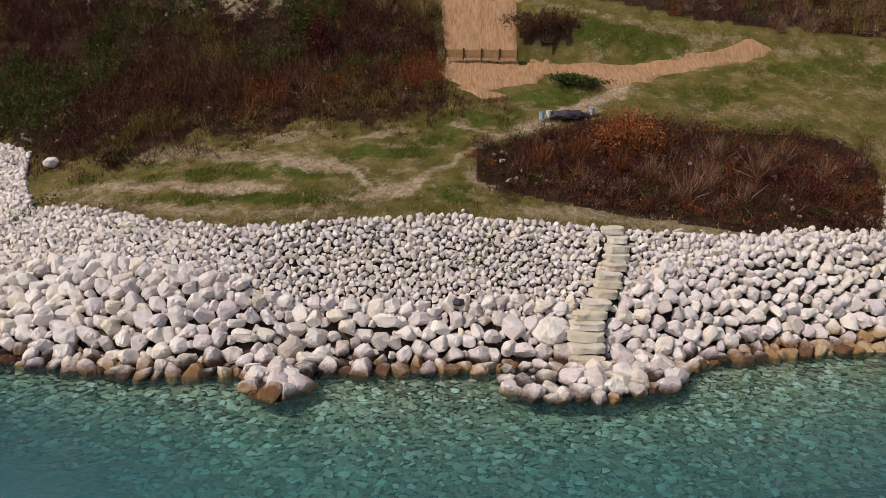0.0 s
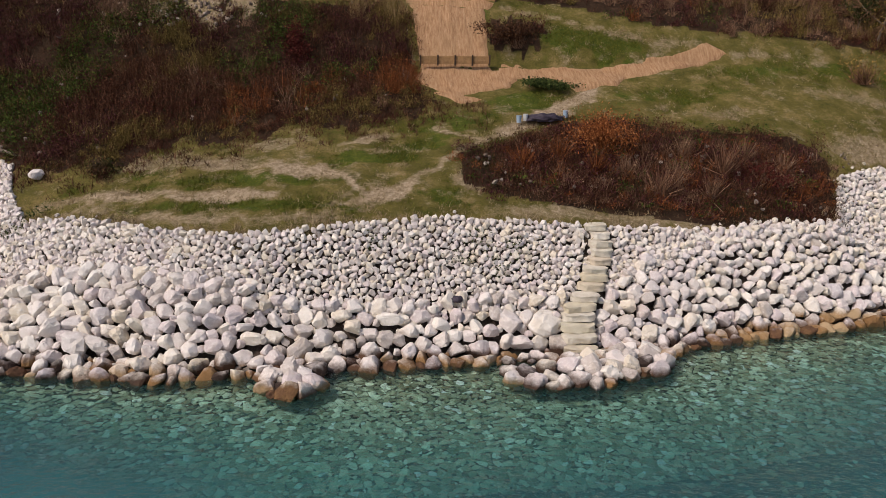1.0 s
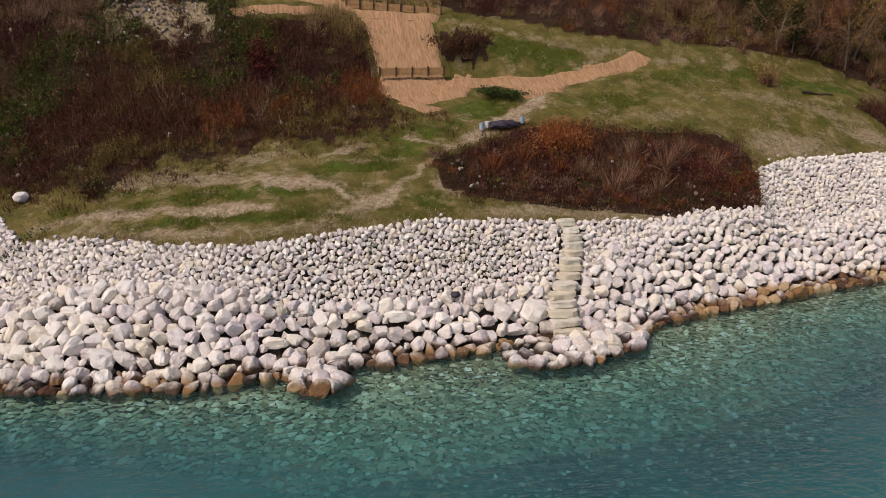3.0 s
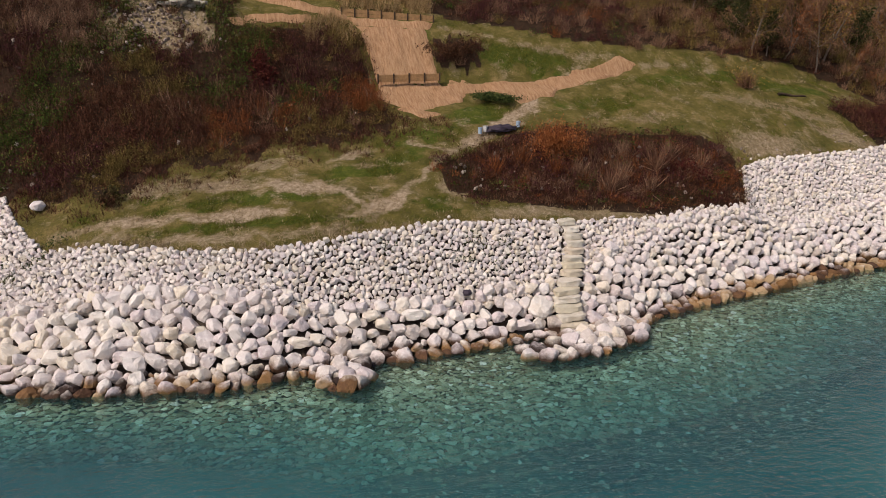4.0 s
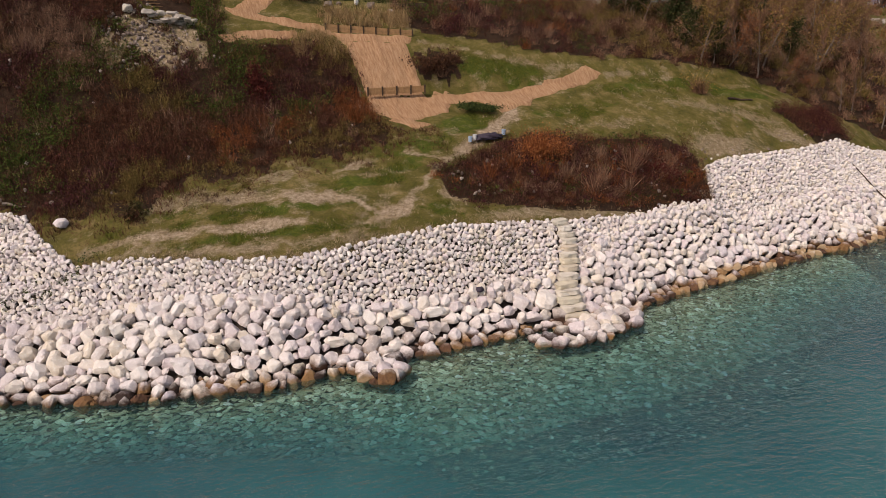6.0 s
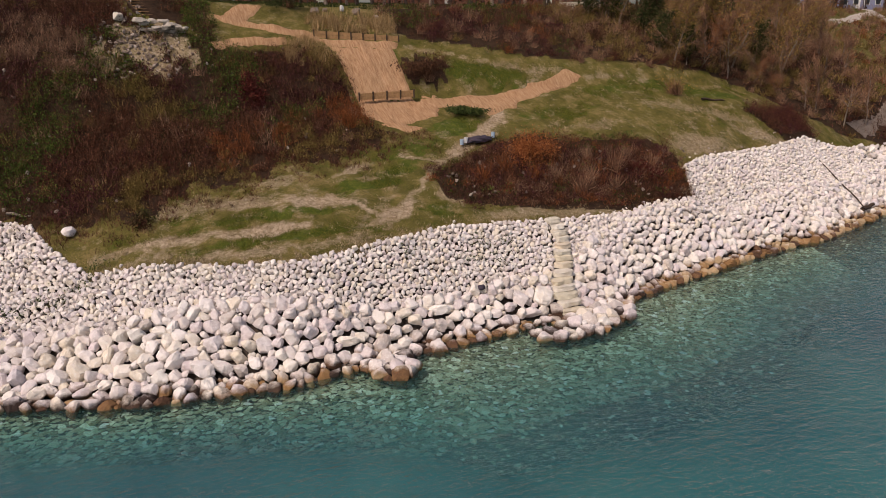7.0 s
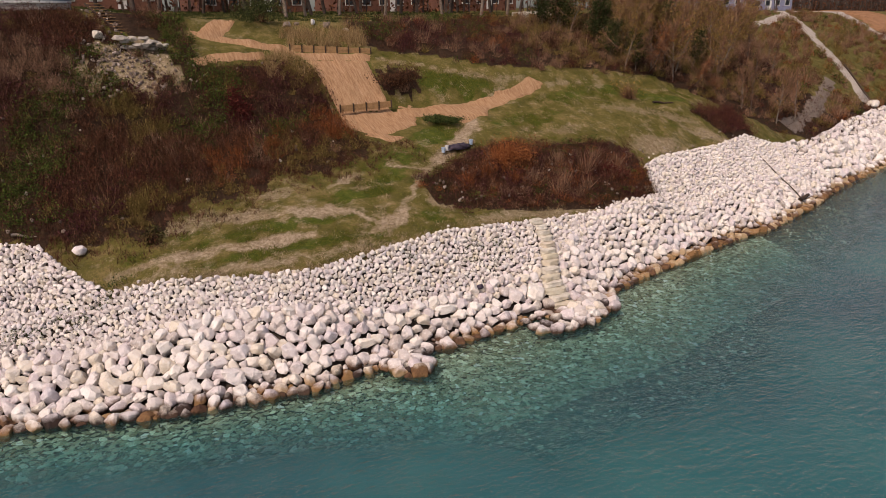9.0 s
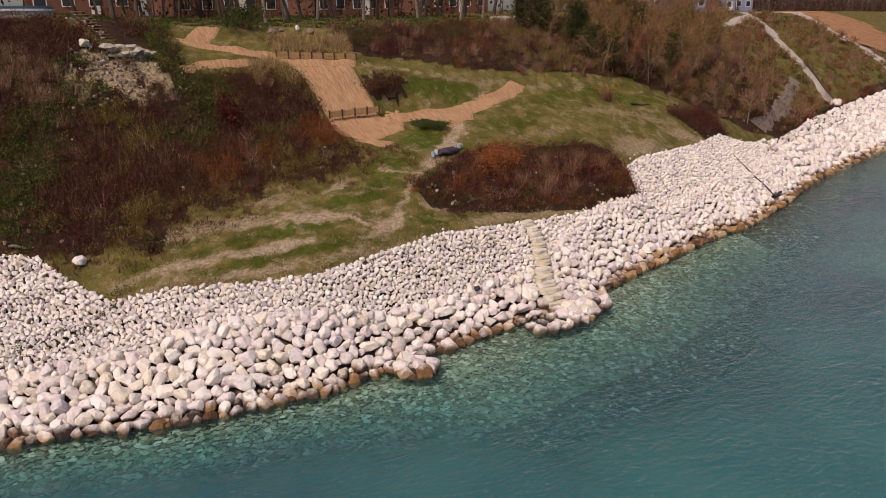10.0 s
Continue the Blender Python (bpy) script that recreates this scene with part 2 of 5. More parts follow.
TWIG = plant_material("brush_stalk", (0.0, (0.029, 0.012, 0.007)), (0.4, (0.072, 0.029, 0.017)), (0.75, (0.135, 0.061, 0.032)), (1.0, (0.231, 0.131, 0.074)),
                      patch=(0.22, 0.5, 0.62, (0.042, 0.013, 0.010), (0.125, 0.041, 0.028)))
LEAF = plant_material("brush_leaf", (0.0, (0.032, 0.016, 0.010)), (0.5, (0.061, 0.028, 0.014)), (1.0, (0.116, 0.055, 0.026)),
                      patch=(0.30, 0.52, 0.60, (0.026, 0.030, 0.009), (0.067, 0.062, 0.019)))
GREENLEAF = plant_material("weed_leaf", (0.0, (0.018, 0.032, 0.009)), (0.6, (0.048, 0.068, 0.018)), (1.0, (0.10, 0.11, 0.03)))
# the weed green made darker, with the park trees' shade in the colour
SHADEDGRASS = plant_material("shaded_grass", (0.0, (0.014, 0.024, 0.006)), (0.6, (0.036, 0.050, 0.012)), (1.0, (0.08, 0.082, 0.022)))
REDLEAF = plant_material("red_leaf", (0.0, (0.035, 0.008, 0.006)), (0.6, (0.084, 0.017, 0.013)), (1.0, (0.152, 0.041, 0.028)))
ORANGELEAF = plant_material("orange_leaf", (0.0, (0.151, 0.046, 0.013)), (0.6, (0.292, 0.096, 0.029)), (1.0, (0.432, 0.177, 0.062)))
TANGRASS = plant_material("tan_grass", (0.0, (0.20, 0.12, 0.05)), (0.6, (0.36, 0.24, 0.11)), (1.0, (0.50, 0.36, 0.19)))
EVERGREEN = plant_material("evergreen_leaf", (0.0, (0.020, 0.026, 0.008)), (0.6, (0.042, 0.052, 0.016)), (1.0, (0.085, 0.088, 0.028)))
TREETWIG = plant_material("tree_twig", (0.0, (0.090, 0.044, 0.026)), (0.6, (0.211, 0.110, 0.064)), (1.0, (0.455, 0.270, 0.166)))
TREELEAF = plant_material("tree_leaf", (0.0, (0.088, 0.071, 0.017)), (0.6, (0.220, 0.150, 0.040)), (1.0, (0.439, 0.253, 0.074)))
WOODBARK = plain_material("wood_bark", (0.085, 0.062, 0.048), 0.95, 0.5, 2)
BARK = plain_material("bark", (0.234, 0.179, 0.137), 0.95, 0.5, 5)
PALEBARK = plain_material("pale_bark", (0.27, 0.22, 0.17), 0.9, 0.4, 5)
TIMBER = plain_material("timber", (0.40, 0.235, 0.105), 0.85, 0.35, 6)
DARKWOOD = plain_material("dark_wood", (0.075, 0.048, 0.030), 0.9, 0.4, 6)
STEPSTONE = (lambda n: n.done(n.mix(n.ramp(n.noise(2.5, 7, 0.7), (0.35, 0.0), (0.75, 0.8)),
             n.ramp(n.random(), (0.0, (0.70, 0.64, 0.51)), (0.4, (0.80, 0.76, 0.67)), (0.7, (0.68, 0.63, 0.46)), (1.0, (0.72, 0.61, 0.49))), (0.55, 0.47, 0.35)), n.noise(6, 7, 0.75), 0.9, 0.1))(Nodes("step_stone", 0.9, 0.2))
SLAB = plain_material("pale_slab", (0.466, 0.415, 0.347), 0.9, 0.4, 5)
RUBBLE = (lambda n: n.done(n.mix(n.ramp(n.noise(5, 5), (0.4, 0.0), (0.7, 0.7)), n.ramp(n.island(), (0.0, (0.12, 0.085, 0.065)), (0.6, (0.24, 0.185, 0.15)), (1.0, (0.52, 0.44, 0.37))), (0.15, 0.12, 0.09)), n.noise(9, 5), 0.6, 0.05))(Nodes("rubble_stone", 0.95, 0.1))
GRAVEL = (lambda n: n.done(n.ramp(n.noise(6, 8, 0.8), (0.3, (0.26, 0.215, 0.175)), (0.7, (0.62, 0.55, 0.47))), n.noise(12, 6, 0.8), 0.8, 0.1))(Nodes("pale_gravel", 0.95, 0.1))
DUST = (lambda n: n.done(n.ramp(n.noise(4, 8, 0.8), (0.3, (0.10, 0.075, 0.058)), (0.7, (0.31, 0.25, 0.20))), n.noise(9, 6, 0.8), 0.8, 0.1))(Nodes("dusty_soil", 0.95, 0.1))
CLAY = (lambda n: n.done(n.ramp(n.noise(0.7, 8, 0.7), (0.3, (0.21, 0.105, 0.05)), (0.7, (0.44, 0.235, 0.12))), n.noise(3, 6, 0.8), 0.8, 0.2))(Nodes("bare_clay", 0.95, 0.1))
WHITE = plain_material("white_paint", (0.72, 0.71, 0.68), 0.5, 0.15, 3)
CREAM = plain_material("cream_panel", (0.62, 0.58, 0.47), 0.5, 0.15, 3)
BLUE = plain_material("blue_vinyl", (0.035, 0.085, 0.125), 0.35, 0.3, 2)
PALEBLUE = plain_material("pale_blue_plastic", (0.36, 0.46, 0.56), 0.4, 0.2, 9)
TARP = plain_material("dark_tarp", (0.060, 0.046, 0.062), 0.6, 0.4, 7)
GLASS = plain_material("window_glass", (0.03, 0.035, 0.04), 0.08, 0.2, 2, spec=0.6)
BRICK = plain_material("brick_wall", (0.19, 0.085, 0.055), 0.9, 0.4, 4)
SIDING = plain_material("siding_wall", (0.46, 0.43, 0.39), 0.8, 0.2, 2)
SLATEBLUE = plain_material("blue_siding", (0.24, 0.25, 0.36), 0.8, 0.2, 2)
ROOF = plain_material("shingle_roof", (0.085, 0.075, 0.07), 0.9, 0.4, 5)


# ---------------------------------------------------------------- mesh tools
def mesh_of(name, verts, faces, material, smooth=False):
    """A mesh from arrays: faces all of one length, or a list of index tuples."""
    me = bpy.data.meshes.new(name)
    if isinstance(faces, np.ndarray):
        n, k = faces.shape
        me.vertices.add(len(verts)), me.loops.add(n * k), me.polygons.add(n)
        me.vertices.foreach_set("co", np.asarray(verts, np.float32).ravel())
        me.loops.foreach_set("vertex_index", faces.astype(np.int32).ravel())
        me.polygons.foreach_set("loop_start", np.arange(0, n * k, k, dtype=np.int32))
        me.update(calc_edges=True)
    else:
        me.from_pydata(verts, [], faces)
    me.polygons.foreach_set("use_smooth", np.full(len(me.polygons), smooth))
    me.materials.append(material)
    return me


def part(name, me, parent, label=""):
    ob = new(name, me)
    ob.parent = parent
    return tagged(ob, label)


def bm_mesh(name, bm, material, smooth=False):
    me = bpy.data.meshes.new(name)
    bm.to_mesh(me)
    bm.free()
    if smooth:
        me.polygons.foreach_set("use_smooth", np.ones(len(me.polygons), bool))
    me.materials.append(material)
    return me


def box(name, size, material, centre=(0, 0, 0), bevel=0.02, jitter=0.0, seed=0):
    """A block with softened, slightly uneven edges; centre is the middle of its base."""
    bm = bmesh.new()
    bmesh.ops.create_cube(bm, size=1.0)
    rnd = random.Random(seed)
    for v in bm.verts:
        v.co = Vector((v.co.x * size[0], v.co.y * size[1], (v.co.z + 0.5) * size[2])) + Vector([rnd.uniform(-jitter, jitter) for _ in range(3)])
    if bevel:
        bmesh.ops.bevel(bm, geom=bm.edges[:], offset=bevel, segments=2, affect="EDGES", profile=0.6)
    bmesh.ops.translate(bm, vec=centre, verts=bm.verts[:])
    return bm_mesh(name, bm, material)


def tube(points, radii, sides=6):
    """Vertices and quads of a tapered limb along points."""
    verts, faces = [], []
    for i, p in enumerate(points):
        p = Vector(p)
        d = (Vector(points[min(i + 1, len(points) - 1)]) - Vector(points[max(i - 1, 0)])).normalized()
        u = d.orthogonal().normalized()
        w = d.cross(u)
        for k in range(sides):
            ang = 2 * math.pi * k / sides
            verts.append(tuple(p + (u * math.cos(ang) + w * math.sin(ang)) * radii[i]))
        if i:
            b = len(verts) - 2 * sides
            for k in range(sides):
                faces.append((b + k, b + (k + 1) % sides, b + sides + (k + 1) % sides, b + sides + k))
    return verts, faces


def joined(lists):
    verts, faces = [], []
    for v, f in lists:
        o = len(verts)
        verts += v
        faces += [tuple(i + o for i in q) for q in f]
    return verts, faces


def empty(name, m, label, category, group="", kind=""):
    ob = new(name)
    ob.matrix_world = m
    return tagged(ob, label, category, group, kind)


def ground_at(x, y):
    return float(height(x, y))


def hull(rng, n, sx, sy, sz, boxy=0.5, bevel=0.0):
    """An angular block of stone: the hull of points on a rounded box."""
    bm = bmesh.new()
    skew = np.eye(3) + rng.normal(size=(3, 3)) * 0.12
    turn = np.array(Euler(rng.uniform(0, 6.28, 3)).to_matrix())
    power = 2.2 + 3.0 * boxy
    for k in range(n):
        h = 1 - 2 * (k + 0.5) / n
        v = np.array((math.sqrt(1 - h * h) * math.cos(2.39996 * k), math.sqrt(1 - h * h) * math.sin(2.39996 * k), h)) + rng.normal(size=3) * 0.26
        v = turn @ (v / np.linalg.norm(v))
        v /= (np.abs(v) ** power).sum() ** (1 / power)
        bm.verts.new((skew @ v) * rng.uniform(0.76, 0.96) * (sx, sy, sz))
    res = bmesh.ops.convex_hull(bm, input=bm.verts[:])
    bmesh.ops.delete(bm, geom=list({g for g in res["geom_interior"] + res["geom_unused"] if isinstance(g, bmesh.types.BMVert)}), context="VERTS")
    bmesh.ops.dissolve_limit(bm, angle_limit=radians(14), verts=bm.verts[:], edges=bm.edges[:])
    if bevel:
        bmesh.ops.bevel(bm, geom=bm.edges[:], offset=bevel, segments=2, affect="EDGES", profile=0.5, clamp_overlap=True)
    bmesh.ops.triangulate(bm, faces=bm.faces[:])
    return bm


def hull_arrays(rng, n, boxy, bevel=0.0):
    bm = hull(rng, n, 1, 0.92, 0.85, boxy, bevel)
    bm.verts.ensure_lookup_table()
    bm.verts.index_update()
    v = np.array([p.co[:] for p in bm.verts])
    f = np.array([[p.index for p in q.verts] for q in bm.faces])
    bm.free()
    return v, f


def turns(rng, n, tip=math.pi):
    """n rotation matrices: any heading, tipped by at most tip."""
    out = np.empty((n, 3, 3))
    for i in range(n):
        out[i] = np.array(Euler((rng.uniform(-tip, tip), rng.uniform(-tip, tip), rng.uniform(0, 6.28))).to_matrix())
    return out


def scatter(rng, shapes, places, sizes, tip=math.pi, flat=1.0):
    """One vertex and face array for many stones, each one of the shapes turned at random."""
    rot = turns(rng, len(places), tip)
    vs, fs, o = [], [], 0
    for i, (p, s) in enumerate(zip(places, sizes)):
        v, f = shapes[rng.integers(len(shapes))]
        w = (v * s * (1, 1, flat)) @ rot[i].T + p
        vs.append(w), fs.append(f + o)
        o += len(v)
    return np.concatenate(vs), np.concatenate(fs)


def packed(rng, x0, x1, low, high, radii, tries, fill=0.80, slope=1.25, taken=None, most=None):
    """Centres that don't crowd one another, on the ground between two lines of y over x; the larger first."""
    got, cells = list(taken or []), {}
    size = 1.6
    for g in got:
        cells.setdefault((int(g[0] // size), int(g[1] // size)), []).append(g)
    out = []
    for r in radii:
        for _ in range(tries):
            x = rng.uniform(x0, x1)
            a, b = low(x), high(x)
            if b <= a:
                continue
            y = rng.uniform(a, b)
            if most and r > most(x, (y - a) / (b - a)):
                continue
            i, j = int(x // size), int(y // size)
            ok = True
            for ii in (i - 1, i, i + 1):
                for jj in (j - 1, j, j + 1):
                    for g in cells.get((ii, jj), ()):
                        if (g[0] - x) ** 2 + ((g[1] - y) * slope) ** 2 < (fill * (g[2] + r)) ** 2:
                            ok = False
                            break
                    if not ok:
                        break
                if not ok:
                    break
            if ok:
                g = (x, y, r)
                cells.setdefault((i, j), []).append(g)
                out.append(g)
                break
    return out


def spikes(rng, base, up, length, width, spread=0.5):
    """Thin tapering stalks as triangles. base (n, 3); up: the mean way; spread: how far they lean."""
    n = len(base)
    d = np.asarray(up) + rng.normal(size=(n, 3)) * spread
    d /= np.linalg.norm(d, axis=1)[:, None]
    side = np.cross(d, rng.normal(size=(n, 3)))
    side /= np.linalg.norm(side, axis=1)[:, None] + 1e-9
    w, l = np.broadcast_to(width, n)[:, None], np.broadcast_to(length, n)[:, None]
    v = np.stack([base - side * w, base + side * w, base + d * l], 1).reshape(-1, 3)
    return v, np.arange(3 * n).reshape(-1, 3)


def flakes(rng, centre, size):
    """Leaves: small bent quads at any turn."""
    n = len(centre)
    a = rng.normal(size=(n, 3))
    a /= np.linalg.norm(a, axis=1)[:, None]
    b = np.cross(a, rng.normal(size=(n, 3)))
    b /= np.linalg.norm(b, axis=1)[:, None] + 1e-9
    s = np.broadcast_to(size, n)[:, None]
    v = np.stack([centre - a * s, centre + b * s * 0.55, centre + a * s, centre - b * s * 0.55], 1).reshape(-1, 3)
    return v, np.arange(4 * n).reshape(-1, 4)


def stack(pairs):
    vs, fs, o = [], [], 0
    for v, f in pairs:
        vs.append(v), fs.append(f + o)
        o += len(v)
    return np.concatenate(vs), np.concatenate(fs)


def inside(x, y, poly):
    """Whether the points lie in a polygon of the plan."""
    x, y = np.asarray(x), np.asarray(y)
    hit = np.zeros(x.shape, bool)
    for (ax, ay), (bx, by) in zip(poly, poly[1:] + poly[:1]):
        cross = ((ay > y) != (by > y)) & (x < (bx - ax) * (y - ay) / (by - ay + 1e-12) + ax)
        hit ^= cross
    return hit


def near_line(x, y, line):
    """Distance of the points from a polyline of the plan."""
    best = np.full(np.shape(x), 1e9)
    for (ax, ay), (bx, by) in zip(line, line[1:]):
        t = np.clip(((x - ax) * (bx - ax) + (y - ay) * (by - ay)) / ((bx - ax) ** 2 + (by - ay) ** 2), 0, 1)
        best = np.minimum(best, np.hypot(x - ax - t * (bx - ax), y - ay - t * (by - ay)))
    return best


# ---------------------------------------------------------------- ground and lake
GULLIES = ([(108, 91), (105.5, 85), (101, 79), (92, 70), (85, 62), (79, 54.2), (76.5, 50.8)], [(105.5, 85), (97, 81), (88, 76), (80, 73)], [(140, 100), (135, 92), (130, 85), (126, 78), (124, 71), (119, 64)],
           [(84, 90), (98, 92), (110, 92), (124, 95), (142, 102)], [(160, 104), (150, 92), (141, 80), (134, 71)], [(73, 54.2), (70.7, 52.8), (60, 47.1), (46.9, 41.2)])
SHRUB_BED = [(1.2, 31.6), (1.4, 33.8), (2.8, 34.4), (6.6, 36.3), (9.8, 36.8), (12.2, 35.9), (18.2, 35.6), (20.0, 34.6), (19.4, 32.4), (18.9, 30.9),
             (15.6, 30.45), (11.7, 30.05), (8.6, 30.3), (4.5, 30.4)]


def brush_edge(x):
    """Where the brush of the bluff begins, uphill from the lawn."""
    return np.interp(x, [-60, -21, -19, -15, -13, -9, -6.4, -2.6, 0.2], [46, 36.5, 34.8, 33.5, 34.8, 35.6, 36.5, 37.0, 38.2])


def wooded(x, y):
    """1 on the brushy bluff, 0 on lawn."""
    wave = 0.55 * np.sin(1.9 * x + 1.3 * np.sin(0.7 * x)) + 0.35 * np.sin(4.3 * x + 2.0)
    left = (x < np.interp(y, [38.5, 40.5, 42.4, 47.0], [0.6, -0.6, -0.65, -1.3])) & (y > brush_edge(x) + wave) & (y < np.interp(x, [-30, -8.5, -8.4, 0], [52.5, 51.5, 46.2, 46.0]))
    beside = np.hypot((x - 5.5) / 2.3, (y - 44.6) / 1.75) < 0.72 + 0.15 * np.sin(5 * x + 3 * y)
    ledge = inside(x, y, [(31.2, 39.6), (32.4, 38.6), (33.2, 37.6), (33.6, 36.7), (36, 37.4), (38.5, 38.6), (38.8, 41.2), (35.5, 40.4), (33, 40.2)])
    olive = (x > 62) & (y > np.interp(x, CX, YC) + 2)
    upper = (x > 4.6) & (y > np.interp(x, [4.6, 10, 14, 18, 26, 32, 36, 40, 44], [48.2, 46.9, 45.6, 44.9, 44.7, 44.4, 43.4, 41.5, 40.0])) & (y < np.interp(x, TX, YT) + 0.6)
    clear = rubble_patch(x, y) | inside(x, y, [(-15.2, 53.5), (-14.6, 50.6), (-12.6, 47.6), (-9.2, 47.4), (-10.2, 49.2), (-12.4, 53.5)]) | ((x < -15) & (y > 51.3))
    return np.where(olive, 0.18, ((left | beside | upper | ledge) & ~clear).astype(float))


# drifts of the lawn: middle, half length, half breadth, turn in degrees, strength
BARE = [(-9.2, 30.62, 2.3, 0.42, -3, 1.0), (-13.0, 30.95, 3.4, 0.40, -5, 0.75), (-6.0, 32.45, 2.3, 0.62, -8, 0.85), (-9.6, 33.3, 2.0, 0.70, -6, 0.72), (-12.6, 33.6, 2.0, 0.9, 10, 0.55),
        (-7.6, 34.6, 1.6, 0.45, 10, 0.55), (-3.2, 35.1, 1.5, 0.42, 24, 0.70), (-2.0, 30.75, 1.7, 0.48, 30, 0.95), (-3.6, 30.1, 1.6, 0.32, 5, 0.6), (-10.0, 28.95, 3.6, 0.45, -5, 0.62),
        (-15.2, 30.1, 1.6, 0.5, 0, 0.5), (-5.6, 28.9, 2.0, 0.4, 10, 0.55), (1.5, 31.7, 0.7, 1.1, 0, 0.62), (8.0, 30.05, 6.5, 0.6, 3, 0.58), (16.0, 30.9, 3.5, 0.5, 6, 0.5),
        (4.4, 36.1, 1.3, 0.45, 35, 0.9), (7.6, 38.4, 1.9, 0.55, 40, 0.85), (13.5, 43.2, 1.6, 0.35, 20, 0.6), (23.5, 35.7, 3.5, 0.9, 8, 0.62), (30.5, 37.0, 3.0, 0.7, -8, 0.6),
        (24.0, 39.6, 4.0, 0.6, -5, 0.45), (15.5, 37.6, 3.6, 0.5, 3, 0.40), (28.6, 38.6, 3.0, 0.5, -12, 0.5), (2.6, 33.6, 0.9, 0.4, 10, 0.4)]
LUSH = [(-7.6, 31.75, 3.2, 0.42, -3, 1.0), (-6.8, 29.85, 4.6, 0.42, -3, 0.8), (-11.6, 31.75, 1.5, 0.35, 0, 0.6), (-11.0, 29.9, 2.0, 0.35, 0, 0.7), (-3.4, 33.5, 1.7, 0.75, 15, 0.85),
        (-0.6, 34.5, 1.8, 0.75, 25, 0.8), (3.6, 34.7, 1.9, 0.55, 12, 0.9), (5.2, 38.7, 2.0, 1.0, 20, 1.1), (0.4, 30.5, 1.3, 0.6, 0, 0.8), (9.6, 44.1, 3.4, 0.9, -12, 1.1),
        (1.0, 36.6, 2.2, 0.8, 15, 0.7), (13.0, 39.4, 3.2, 0.8, 8, 0.5), (27.0, 41.9, 6.0, 0.8, -10, 0.9), (19.5, 41.8, 3.5, 0.7, 0, 0.6), (-13.0, 32.7, 1.0, 0.35, 0, 0.6),
        (33.5, 39.6, 2.5, 0.7, -20, 0.8), (-9.2, 32.3, 1.0, 0.3, 0, 0.6)]
TRAILS = [([(9.2, 39.8), (7.2, 38.3), (5.5, 37.0), (3.6, 35.75)], 0.45, 0.8), ([(3.6, 35.75), (1.5, 34.2), (0.3, 32.8), (-1.3, 31.5), (-2.8, 30.4)], 0.22, 0.55),
          ([(2.6, 35.0), (1.4, 35.4), (0.2, 36.1)], 0.18, 0.6), ([(-5.2, 32.9), (-4.3, 32.1), (-3.4, 31.0), (-2.7, 30.3)], 0.22, 0.7), ([(17.8, 43.4), (19.6, 43.2), (21.8, 43.0), (24.0, 42.8)], 0.15, 0.5),
          ([(4.8, 46.8), (8.3, 45.9), (11.7, 44.7), (14.4, 43.9), (16.5, 43.8)], 0.22, 0.5), ([(-17, 31.3), (-14.2, 31.15), (-11, 30.85), (-8, 30.6)], 0.35, 0.5)]


def drift(x, y, spots):
    """How strongly the points lie in a list of ragged oval drifts."""
    best = np.zeros(np.shape(x))
    for cx, cy, rx, ry, turn, strong in spots:
        c, s = math.cos(radians(turn)), math.sin(radians(turn))
        u, v = ((x - cx) * c + (y - cy) * s) / rx, (-(x - cx) * s + (y - cy) * c) / ry
        best = np.maximum(best, 0.86 * strong * np.clip(1.7 - 1.2 * np.hypot(u, v), 0, 1))
    return best


def lawn_cover(x, y):
    """Bare soil and lush grass, each 0 to 1, with edges pulled about by noise."""
    x, y = np.asarray(x, float), np.asarray(y, float)
    flat = list(zip(x.ravel(), y.ravel()))
    wx = np.array([noise.fractal(Vector((p * 0.9, q * 1.3, 3.0)), 0.9, 2.1, 4) for p, q in flat]).reshape(x.shape)
    wy = np.array([noise.fractal(Vector((p * 0.9, q * 1.3, 23.0)), 0.9, 2.1, 4) for p, q in flat]).reshape(x.shape)
    px, py = x + 1.1 * wx, y + 0.42 * wy
    bare, lush = drift(px, py, BARE), drift(px, py, LUSH)
    for line, wide, strong in TRAILS:
        bare = np.maximum(bare, strong * np.clip(1.5 - near_line(x + 0.25 * wx, y + 0.2 * wy, line) / wide, 0, 1))
    bare = np.maximum(bare, np.clip(0.12 + 0.42 * wx, 0, 0.36))
    return bare, np.clip(lush + 0.14 + 0.5 * wy - 0.8 * bare, 0, 1)


def rubble_patch(x, y):
    return np.hypot((x + 12.8) / 3.2, (y - 46.3) / 2.1) < 0.85 + 0.28 * np.sin(2.3 * x + 1.1 * y) + 0.2 * np.sin(5.1 * x - 3.0 * y)


